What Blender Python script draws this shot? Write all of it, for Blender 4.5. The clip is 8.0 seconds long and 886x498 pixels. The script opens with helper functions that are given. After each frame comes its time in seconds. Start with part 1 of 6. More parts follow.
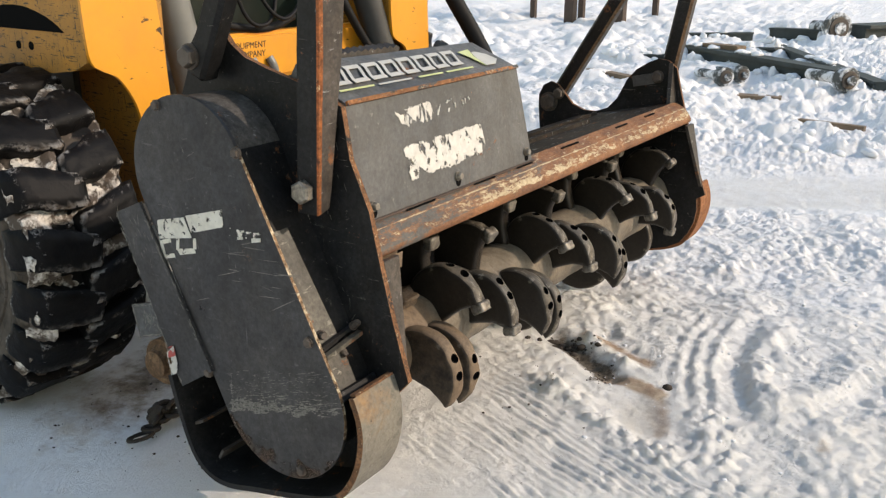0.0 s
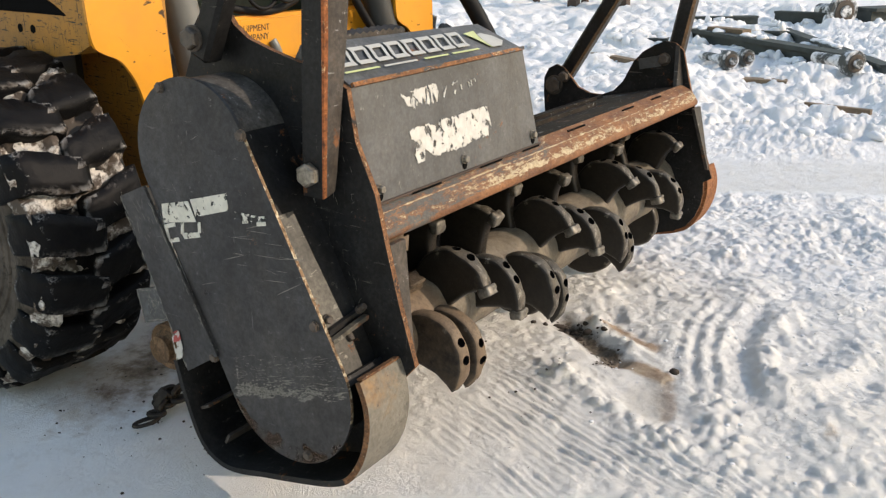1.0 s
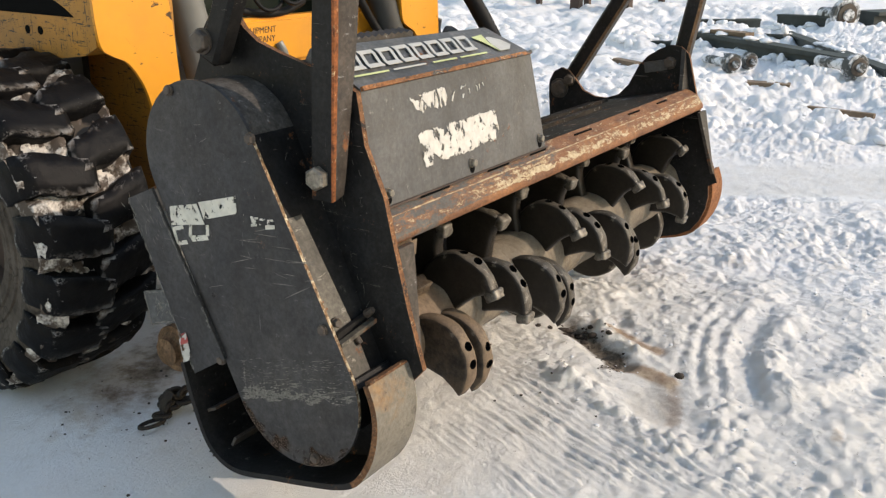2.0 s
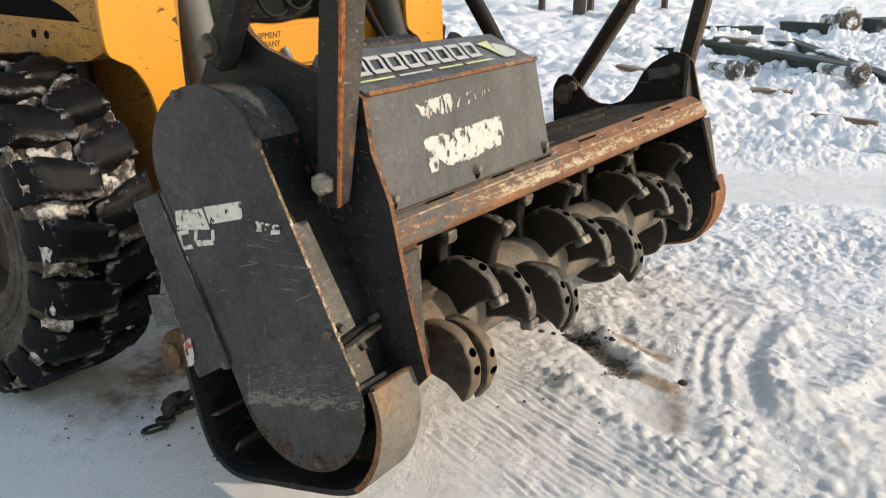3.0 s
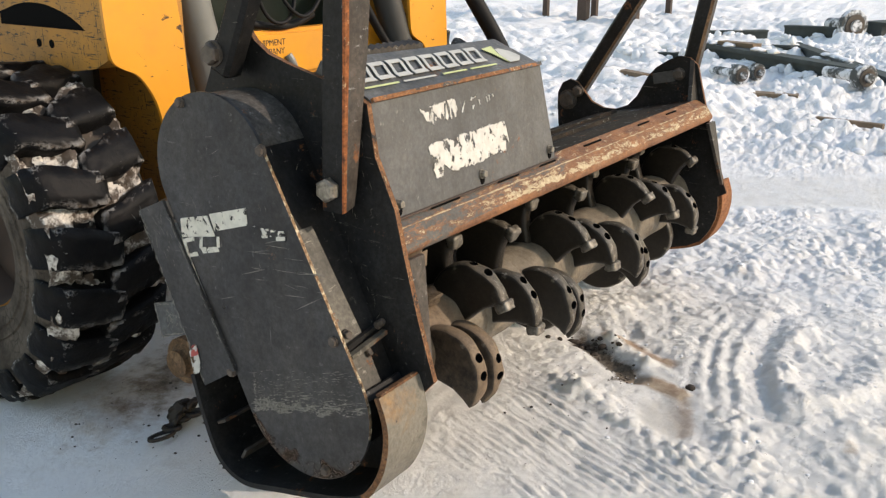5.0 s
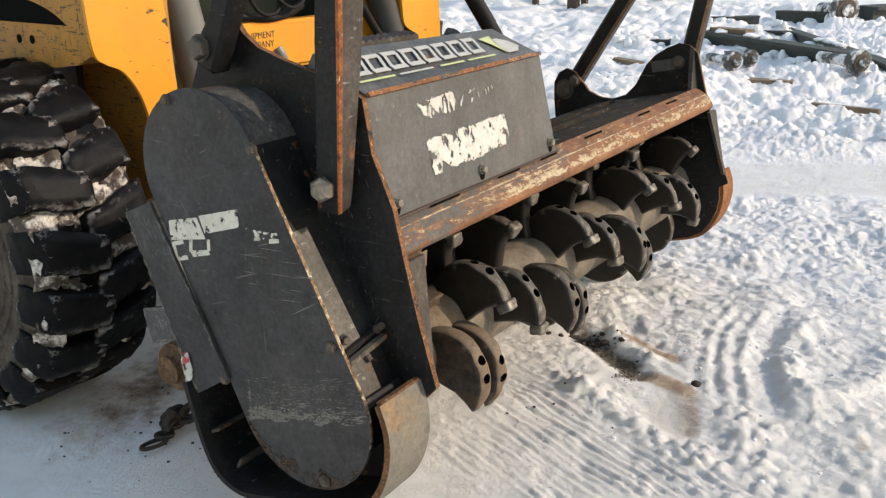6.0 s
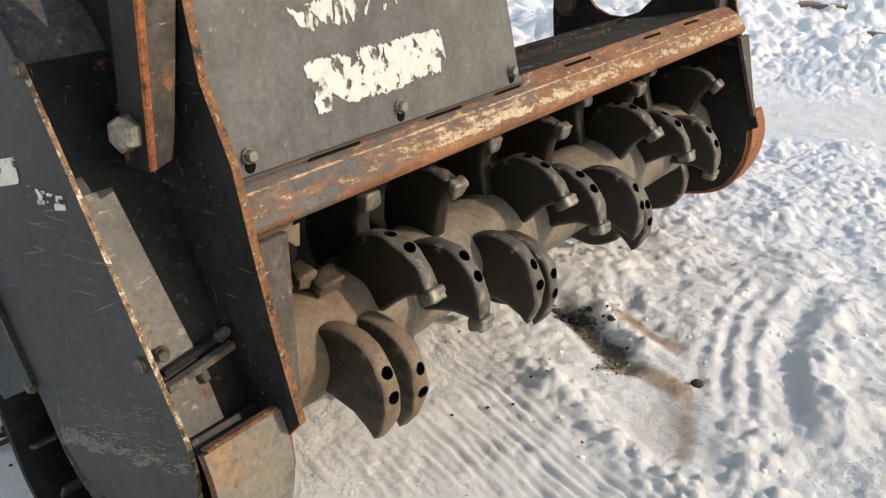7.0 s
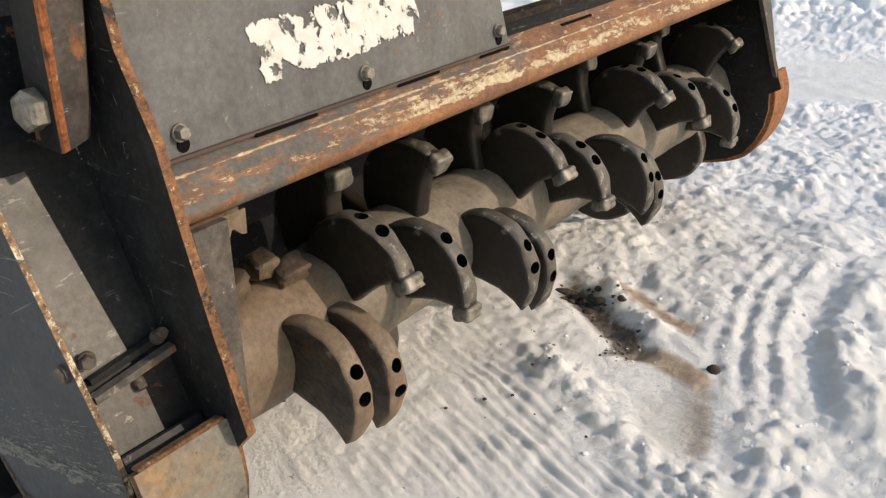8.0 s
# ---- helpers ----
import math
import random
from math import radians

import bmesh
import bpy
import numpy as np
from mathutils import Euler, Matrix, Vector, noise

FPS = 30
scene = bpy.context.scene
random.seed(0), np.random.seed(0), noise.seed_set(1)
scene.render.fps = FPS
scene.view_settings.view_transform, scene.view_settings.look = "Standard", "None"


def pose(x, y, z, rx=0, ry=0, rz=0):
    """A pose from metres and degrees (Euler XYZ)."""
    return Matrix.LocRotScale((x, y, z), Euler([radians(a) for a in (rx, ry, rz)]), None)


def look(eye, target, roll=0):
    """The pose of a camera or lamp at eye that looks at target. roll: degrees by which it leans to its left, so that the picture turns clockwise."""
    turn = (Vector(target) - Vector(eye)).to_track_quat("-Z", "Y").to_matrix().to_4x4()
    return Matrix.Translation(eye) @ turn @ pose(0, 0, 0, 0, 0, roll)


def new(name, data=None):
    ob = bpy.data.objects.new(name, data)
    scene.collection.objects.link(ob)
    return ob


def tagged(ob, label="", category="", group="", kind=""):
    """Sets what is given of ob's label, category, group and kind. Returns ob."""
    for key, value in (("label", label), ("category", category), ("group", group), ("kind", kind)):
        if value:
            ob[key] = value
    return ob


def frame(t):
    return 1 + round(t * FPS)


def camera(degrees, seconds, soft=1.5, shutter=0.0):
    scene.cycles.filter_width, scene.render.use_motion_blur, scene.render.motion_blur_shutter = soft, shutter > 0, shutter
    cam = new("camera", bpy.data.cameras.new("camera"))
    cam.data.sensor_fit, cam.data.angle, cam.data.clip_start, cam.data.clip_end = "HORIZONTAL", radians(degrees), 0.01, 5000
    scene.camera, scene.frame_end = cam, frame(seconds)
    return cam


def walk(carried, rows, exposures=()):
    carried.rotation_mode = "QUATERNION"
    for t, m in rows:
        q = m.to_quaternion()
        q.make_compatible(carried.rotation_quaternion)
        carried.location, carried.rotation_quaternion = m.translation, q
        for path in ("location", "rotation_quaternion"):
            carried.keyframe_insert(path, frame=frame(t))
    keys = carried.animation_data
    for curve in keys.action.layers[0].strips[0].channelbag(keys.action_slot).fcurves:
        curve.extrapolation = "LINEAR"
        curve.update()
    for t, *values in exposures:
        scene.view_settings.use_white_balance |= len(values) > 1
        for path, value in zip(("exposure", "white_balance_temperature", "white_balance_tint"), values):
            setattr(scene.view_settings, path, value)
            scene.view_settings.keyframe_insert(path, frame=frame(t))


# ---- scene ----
cam = camera(53.0, 8.0, soft=1.3)
PATH = [
    (0, (-1.08, -0.983, 1.126), (0.505, 0.062, 0.497), 0.4),
    (0.5, (-1.073, -0.977, 1.12), (0.504, 0.07, 0.473), 0.2),
    (1, (-1.074, -0.971, 1.117), (0.499, 0.074, 0.458), 0.2),
    (1.5, (-1.077, -0.964, 1.12), (0.495, 0.081, 0.46), 0.3),
    (3, (-1.085, -0.953, 1.123), (0.489, 0.098, 0.478), 0.7),
    (3.5, (-1.083, -0.953, 1.124), (0.491, 0.103, 0.485), 0.6),
    (4, (-1.083, -0.954, 1.124), (0.491, 0.105, 0.49), 0.6),
    (4.5, (-1.083, -0.953, 1.123), (0.49, 0.107, 0.491), 0.5),
    (5.8, (-1.068, -0.936, 1.116), (0.505, 0.122, 0.478), -0.6),
    (6, (-1.034, -0.901, 1.115), (0.541, 0.145, 0.463), -0.5),
    (6.5, (-0.756, -0.839, 1.07), (0.797, 0.206, 0.366), 0.2),
    (7, (-0.515, -0.788, 1.018), (0.965, 0.281, 0.203), 0.8),
    (7.5, (-0.412, -0.764, 0.988), (1.013, 0.329, 0.107), 0.1),
    (8, (-0.366, -0.765, 0.975), (1.055, 0.338, 0.102), -1.0),
]
walk(cam, [(t, look(eye, target, roll)) for t, eye, target, roll in PATH], exposures=((0, 0.52, 6920, 17), (8, 0.56, 6920, 17)))

# ---------------------------------------------------------------- light
SUN_AZ, SUN_EL = (0.45, -0.893), 29.0
world = bpy.data.worlds.new("sky")
scene.world = world
world.use_nodes = True
wn, wl = world.node_tree.nodes, world.node_tree.links
sky = wn.new("ShaderNodeTexSky")
sky.sky_type = "NISHITA"
sky.sun_disc = False
sky.sun_elevation = radians(SUN_EL)
sky.sun_rotation = math.atan2(SUN_AZ[0], SUN_AZ[1])
sky.air_density, sky.dust_density, sky.ozone_density = 2.0, 0.9, 2.0
wl.new(sky.outputs[0], wn["Background"].inputs[0])
wn["Background"].inputs[1].default_value = 0.15
sun_data = bpy.data.lights.new("sun", "SUN")
sun_data.energy, sun_data.angle, sun_data.color = 2.0, radians(0.6), (1.0, 0.89, 0.735)
sun = new("sun", sun_data)
sun.matrix_world = look((0, 0, 20), Vector((0, 0, 20)) - Vector((SUN_AZ[0], SUN_AZ[1], math.tan(radians(SUN_EL)))))


# ---------------------------------------------------------------- materials
def mat_new(name):
    m = bpy.data.materials.new(name)
    m.use_nodes = True
    nt = m.node_tree
    return m, nt, nt.nodes["Principled BSDF"]


def tex_noise(nt, scale, detail=6.0, rough=0.6, stretch=None, coords="Object", distort=0.0):
    n = nt.nodes.new("ShaderNodeTexNoise")
    n.inputs["Scale"].default_value = scale
    n.inputs["Detail"].default_value = detail
    n.inputs["Roughness"].default_value = rough
    n.inputs["Distortion"].default_value = distort
    tc = nt.nodes.new("ShaderNodeTexCoord")
    src = tc.outputs[coords]
    if stretch:
        mp = nt.nodes.new("ShaderNodeMapping")
        mp.inputs["Scale"].default_value = stretch
        nt.links.new(src, mp.inputs[0])
        src = mp.outputs[0]
    nt.links.new(src, n.inputs["Vector"])
    return n.outputs["Fac"]


def ramp(nt, fac, lo, hi, a=0.0, b=1.0):
    r = nt.nodes.new("ShaderNodeMapRange")
    r.inputs[1].default_value, r.inputs[2].default_value = lo, hi
    r.inputs[3].default_value, r.inputs[4].default_value = a, b
    nt.links.new(fac, r.inputs[0])
    return r.outputs[0]


def mix(nt, fac, a, b):
    m = nt.nodes.new("ShaderNodeMix")
    m.data_type = "RGBA"
    if isinstance(fac, float):
        m.inputs[0].default_value = fac
    else:
        nt.links.new(fac, m.inputs[0])
    for sock, v in ((m.inputs[6], a), (m.inputs[7], b)):
        if isinstance(v, tuple):
            sock.default_value = (*v, 1)
        else:
            nt.links.new(v, sock)
    return m.outputs[2]


def calc(nt, op, a, b=0.0):
    m = nt.nodes.new("ShaderNodeMath")
    m.operation = op
    for i, v in enumerate((a, b)):
        if isinstance(v, (int, float)):
            m.inputs[i].default_value = v
        else:
            nt.links.new(v, m.inputs[i])
    return m.outputs[0]


def bump(nt, bsdf, height, strength, dist):
    b = nt.nodes.new("ShaderNodeBump")
    b.inputs["Strength"].default_value = strength
    b.inputs["Distance"].default_value = dist
    nt.links.new(height, b.inputs["Height"])
    nt.links.new(b.outputs[0], bsdf.inputs["Normal"])


def times(nt, col, fac):
    """A colour made darker or lighter by a factor."""
    m = nt.nodes.new("ShaderNodeVectorMath")
    m.operation = "SCALE"
    nt.links.new(col, m.inputs[0])
    nt.links.new(fac, m.inputs["Scale"])
    return m.outputs[0]


def worn_paint(name, base, spot, rust_amount=0.1, rough=0.5, scratch=(0.3, 0.3, 0.29), scratch_amount=0.03, dust=0.25, dust_col=(0.16, 0.145, 0.125), spec=0.5, mottle=1.0):
    """Painted steel: mottled paint, dust film, streaks, rust blooms, chips and thin scratches."""
    m, nt, bs = mat_new(name)
    big = tex_noise(nt, 6.0, 10, 0.7)
    col = mix(nt, ramp(nt, big, 0.35, 0.65), base, spot)
    film = calc(nt, "MULTIPLY", ramp(nt, tex_noise(nt, 2.6, 8, 0.7), 0.4, 0.7), dust)
    col = mix(nt, film, col, dust_col)
    grime = calc(nt, "MULTIPLY", ramp(nt, tex_noise(nt, 17, 10, 0.72, (1, 1, 0.25)), 0.46, 0.68), min(0.8, dust * 1.5))
    col = mix(nt, grime, col, tuple(v * 0.4 for v in dust_col))
    col = times(nt, col, ramp(nt, tex_noise(nt, 13, 12, 0.78), 0.38, 0.62, 1 - 0.42 * mottle, 1 + 0.45 * mottle))
    col = times(nt, col, ramp(nt, tex_noise(nt, 2.2, 4, 0.6), 0.36, 0.64, 1 - 0.3 * mottle, 1 + 0.35 * mottle))
    col = times(nt, col, ramp(nt, tex_noise(nt, 110, 6, 0.7), 0.38, 0.62, 1 - 0.28 * mottle, 1 + 0.25 * mottle))
    rust_f = ramp(nt, tex_noise(nt, 12.0, 14, 0.78), 0.645 - rust_amount, 0.675 - rust_amount)
    rust_c = mix(nt, ramp(nt, tex_noise(nt, 90, 5), 0.35, 0.65), (0.10, 0.042, 0.02), (0.26, 0.11, 0.045))
    col = mix(nt, calc(nt, "MULTIPLY", rust_f, 0.85), col, rust_c)
    chip = ramp(nt, tex_noise(nt, 55, 8, 0.7), 0.655, 0.668)
    s1 = ramp(nt, tex_noise(nt, 22, 10, 0.75, (1, 0.18, 4.0)), 0.665 - scratch_amount, 0.68 - scratch_amount)
    s2 = ramp(nt, tex_noise(nt, 19, 10, 0.75, (1, 5.0, 0.35)), 0.675 - scratch_amount, 0.69 - scratch_amount)
    sc = calc(nt, "MULTIPLY", calc(nt, "MAXIMUM", calc(nt, "MAXIMUM", s1, s2), chip), 0.7)
    col = mix(nt, sc, col, scratch)
    nt.links.new(col, bs.inputs["Base Color"])
    rr = calc(nt, "ADD", ramp(nt, tex_noise(nt, 13, 12, 0.78), 0.3, 0.7, rough - 0.14, rough + 0.16), calc(nt, "MULTIPLY", rust_f, 0.25))
    nt.links.new(rr, bs.inputs["Roughness"])
    bs.inputs["Specular IOR Level"].default_value = spec
    h = calc(nt, "ADD", calc(nt, "MULTIPLY", tex_noise(nt, 150, 5), 0.4), calc(nt, "ADD", calc(nt, "MULTIPLY", rust_f, 0.5), calc(nt, "MULTIPLY", tex_noise(nt, 9, 3), 0.8)))
    bump(nt, bs, h, 0.3, 0.003)
    return m


def rusty(name, cols, bare=0.0, bare_col=(0.35, 0.33, 0.3), scale=18.0, paint=None, paint_f=0.0, stretch=(1, 1, 1), rough=0.8, spec=0.25, fine=1.0):
    """Rusted steel in several tones, with bare metal or old paint left in flakes."""
    m, nt, bs = mat_new(name)
    c = mix(nt, ramp(nt, tex_noise(nt, scale, 14, 0.78, stretch), 0.38, 0.62), cols[0], cols[1])
    c = mix(nt, ramp(nt, tex_noise(nt, scale * 2.7, 10, 0.75, stretch), 0.50, 0.66), c, cols[2])
    if paint:
        c = mix(nt, ramp(nt, tex_noise(nt, scale * 0.8, 14, 0.8, stretch), 0.58 - paint_f, 0.61 - paint_f), c, paint)
    b = ramp(nt, tex_noise(nt, scale * 1.7, 14, 0.8, stretch), 0.645 - bare, 0.665 - bare)
    c = mix(nt, b, c, bare_col)
    c = times(nt, c, ramp(nt, tex_noise(nt, 140, 6, 0.7), 0.37, 0.63, 1 - 0.38 * fine, 1 + 0.3 * fine))
    c = times(nt, c, ramp(nt, tex_noise(nt, 7, 6, 0.7), 0.38, 0.62, 0.72, 1.22))
    nt.links.new(c, bs.inputs["Base Color"])
    nt.links.new(ramp(nt, tex_noise(nt, scale * 1.7, 8, 0.7), 0.3, 0.7, rough - 0.15, rough + 0.12), bs.inputs["Roughness"])
    bs.inputs["Specular IOR Level"].default_value = spec
    bump(nt, bs, calc(nt, "ADD", tex_noise(nt, 90, 8, 0.7), calc(nt, "MULTIPLY", b, 0.4)), 0.5, 0.003)
    return m


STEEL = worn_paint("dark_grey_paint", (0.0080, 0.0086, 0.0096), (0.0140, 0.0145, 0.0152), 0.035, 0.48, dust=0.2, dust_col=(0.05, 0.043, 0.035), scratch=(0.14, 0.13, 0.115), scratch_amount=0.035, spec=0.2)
COVER = worn_paint("cover_paint", (0.0245, 0.0258, 0.0285), (0.037, 0.038, 0.040), -0.01, 0.40, dust=0.25, dust_col=(0.07, 0.056, 0.04), scratch=(0.12, 0.118, 0.112), scratch_amount=0.03, spec=0.34)
HOODP = worn_paint("hood_paint", (0.070, 0.072, 0.074), (0.088, 0.089, 0.089), 0.02, 0.5, dust=0.35, dust_col=(0.125, 0.116, 0.102), scratch=(0.20, 0.19, 0.175), scratch_amount=0.02, spec=0.38, mottle=0.5)
HOODT = worn_paint("hood_top_paint", (0.050, 0.056, 0.061), (0.068, 0.073, 0.078), 0.04, 0.55, dust=0.35)
BARE = worn_paint("bare_plate", (0.056, 0.054, 0.044), (0.092, 0.087, 0.072), 0.09, 0.55, dust=0.75, dust_col=(0.065, 0.054, 0.040), scratch=(0.26, 0.24, 0.20), scratch_amount=0.055)
# housing top: sunlight on the upward faces put into a paler colour
HOUSE = worn_paint("housing_top_sunlit", (0.066, 0.064, 0.060), (0.088, 0.082, 0.075), 0.05, 0.6, dust=0.35, dust_col=(0.09, 0.075, 0.06), spec=0.15)
DECK = worn_paint("deck_grime", (0.022, 0.019, 0.016), (0.04, 0.033, 0.026), 0.06, 0.75, dust=0.5, dust_col=(0.055, 0.042, 0.03), scratch_amount=0.06, spec=0.06)
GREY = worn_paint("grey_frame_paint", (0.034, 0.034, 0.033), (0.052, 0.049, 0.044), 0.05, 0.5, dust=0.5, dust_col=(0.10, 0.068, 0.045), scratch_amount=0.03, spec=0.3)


def skid_face():
    """Bare worn skid plate: mottled grey, pitted dark, with orange rust spread from its top inner corner."""
    m, nt, bs = mat_new("skid_steel")
    c = mix(nt, ramp(nt, tex_noise(nt, 8, 12, 0.75), 0.38, 0.62), (0.115, 0.104, 0.083), (0.185, 0.167, 0.132))
    c = mix(nt, ramp(nt, tex_noise(nt, 30, 12, 0.8), 0.52, 0.68), c, (0.058, 0.050, 0.038))
    geo = nt.nodes.new("ShaderNodeNewGeometry")
    vm = nt.nodes.new("ShaderNodeVectorMath")
    vm.operation = "DISTANCE"
    nt.links.new(geo.outputs["Position"], vm.inputs[0])
    vm.inputs[1].default_value = (0.0, -0.09, 0.385)
    far = ramp(nt, vm.outputs["Value"], 0.02, 0.15, 0.72, 0.06)
    o = ramp(nt, calc(nt, "ADD", far, calc(nt, "MULTIPLY", calc(nt, "SUBTRACT", tex_noise(nt, 17, 10, 0.75), 0.5), 1.7)), 0.42, 0.85)
    c = mix(nt, calc(nt, "MULTIPLY", o, 0.85), c, mix(nt, ramp(nt, tex_noise(nt, 45, 8, 0.7), 0.35, 0.65), (0.160, 0.078, 0.024), (0.260, 0.142, 0.044)))
    pit = ramp(nt, tex_noise(nt, 75, 6, 0.7), 0.64, 0.68)
    c = mix(nt, calc(nt, "MULTIPLY", pit, 0.8), c, (0.05, 0.035, 0.025))
    c = times(nt, c, ramp(nt, tex_noise(nt, 130, 6, 0.7), 0.3, 0.68, 0.75, 1.2))
    nt.links.new(c, bs.inputs["Base Color"])
    bs.inputs["Roughness"].default_value = 0.62
    bump(nt, bs, calc(nt, "SUBTRACT", tex_noise(nt, 60, 8, 0.7), calc(nt, "MULTIPLY", pit, 0.5)), 0.45, 0.003)
    return m


SKIDP = skid_face()
RUST = rusty("rust_edge", ((0.145, 0.066, 0.031), (0.225, 0.110, 0.050), (0.055, 0.034, 0.025)), 0.055, (0.45, 0.35, 0.22), 48, (0.026, 0.025, 0.024), 0.015)
STRIP = rusty("leg_corner_rust", ((0.19, 0.062, 0.022), (0.30, 0.105, 0.034), (0.085, 0.036, 0.02)), 0.045, (0.45, 0.33, 0.19), 30, stretch=(1, 1, 0.4))
FOLD = rusty("hood_fold_rust", ((0.24, 0.100, 0.040), (0.31, 0.145, 0.060), (0.12, 0.055, 0.030)), 0.07, (0.50, 0.40, 0.26), 40, (0.075, 0.076, 0.075), 0.055, (0.5, 1, 1))
ORANGE = rusty("orange_rust", ((0.22, 0.088, 0.036), (0.28, 0.12, 0.05), (0.13, 0.055, 0.028)), 0.0, (0.5, 0.35, 0.2), 20)
# rust and cream flakes, brightened to draw the sunlit line on the cover's rim
RUSTB = rusty("rust_sunlit_edge", ((0.18, 0.10, 0.05), (0.28, 0.18, 0.10), (0.06, 0.045, 0.034)), 0.12, (0.58, 0.49, 0.34), 50, (0.025, 0.024, 0.023), 0.03)
CHIP = rusty("chipped_edge", ((0.03, 0.03, 0.03), (0.045, 0.043, 0.040), (0.08, 0.07, 0.062)), 0.05, (0.30, 0.28, 0.25), 90)


def beam_mat():
    """Old grey paint that gives way to rust along the beam, with flaking cream primer on the folds and an orange lower lip."""
    m, nt, bs = mat_new("beam_worn_paint")
    geo = nt.nodes.new("ShaderNodeNewGeometry")
    sep = nt.nodes.new("ShaderNodeSeparateXYZ")
    nt.links.new(geo.outputs["Position"], sep.inputs[0])
    x, z = sep.outputs[0], sep.outputs[2]
    st = (0.45, 1, 1)
    patch = tex_noise(nt, 9, 12, 0.75, st)
    grey = mix(nt, ramp(nt, tex_noise(nt, 20, 10, 0.75, st), 0.35, 0.65), (0.078, 0.075, 0.069), (0.110, 0.104, 0.093))
    rust = mix(nt, ramp(nt, tex_noise(nt, 24, 12, 0.78, st), 0.38, 0.62), (0.135, 0.062, 0.032), (0.285, 0.128, 0.054))
    rust = mix(nt, ramp(nt, tex_noise(nt, 60, 8, 0.75, st), 0.56, 0.68), rust, (0.075, 0.050, 0.035))
    # how much paint is left: most on the near half's upper faces, none under the lower fold
    left = calc(nt, "ADD", ramp(nt, x, 0.38, 0.95, 0.86, 0.0), calc(nt, "MULTIPLY", calc(nt, "SUBTRACT", patch, 0.5), 1.6))
    left = calc(nt, "SUBTRACT", left, ramp(nt, z, 0.614, 0.628, 0.75, 0.0))
    ledge = calc(nt, "MULTIPLY", ramp(nt, z, 0.6475, 0.6500, 0.0, 0.30), ramp(nt, x, 0.65, 0.85, 1.0, -0.8))
    left = calc(nt, "ADD", left, ledge)
    c = mix(nt, ramp(nt, left, 0.10, 0.20), rust, grey)
    # cream flakes: thin line on the upper fold, ragged band over the lower one
    line = ramp(nt, calc(nt, "ABSOLUTE", calc(nt, "SUBTRACT", z, 0.6462)), 0.0002, 0.0018, 0.13, 0.0)
    band = calc(nt, "MULTIPLY", ramp(nt, z, 0.614, 0.622, 0.0, 1.0), ramp(nt, z, 0.626, 0.644, 1.0, 0.45))
    mid = calc(nt, "MULTIPLY", ramp(nt, x, 0.30, 0.55, 0.35, 1.0), ramp(nt, x, 0.75, 1.15, 1.0, 0.78))
    flakes = calc(nt, "ADD", tex_noise(nt, 85, 12, 0.8, (0.3, 1, 1)), calc(nt, "ADD", line, calc(nt, "MULTIPLY", calc(nt, "MULTIPLY", band, mid), 0.215)))
    flakes = calc(nt, "ADD", flakes, calc(nt, "MULTIPLY", calc(nt, "SUBTRACT", patch, 0.5), 0.22))
    cream = mix(nt, ramp(nt, tex_noise(nt, 80, 6, 0.7), 0.35, 0.65), (0.36, 0.27, 0.155), (0.58, 0.49, 0.33))
    c = mix(nt, calc(nt, "MULTIPLY", ramp(nt, flakes, 0.555, 0.60), 0.8), c, rust)
    f = ramp(nt, flakes, 0.648, 0.686)
    c = mix(nt, calc(nt, "MULTIPLY", f, 0.92), c, cream)
    c = times(nt, c, ramp(nt, tex_noise(nt, 140, 6, 0.7), 0.37, 0.63, 0.78, 1.18))
    nt.links.new(c, bs.inputs["Base Color"])
    nt.links.new(ramp(nt, tex_noise(nt, 30, 8, 0.7), 0.3, 0.7, 0.5, 0.8), bs.inputs["Roughness"])
    bs.inputs["Specular IOR Level"].default_value = 0.3
    bump(nt, bs, calc(nt, "ADD", tex_noise(nt, 90, 8, 0.7), calc(nt, "MULTIPLY", f, 0.5)), 0.5, 0.003)
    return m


BEAM = beam_mat()


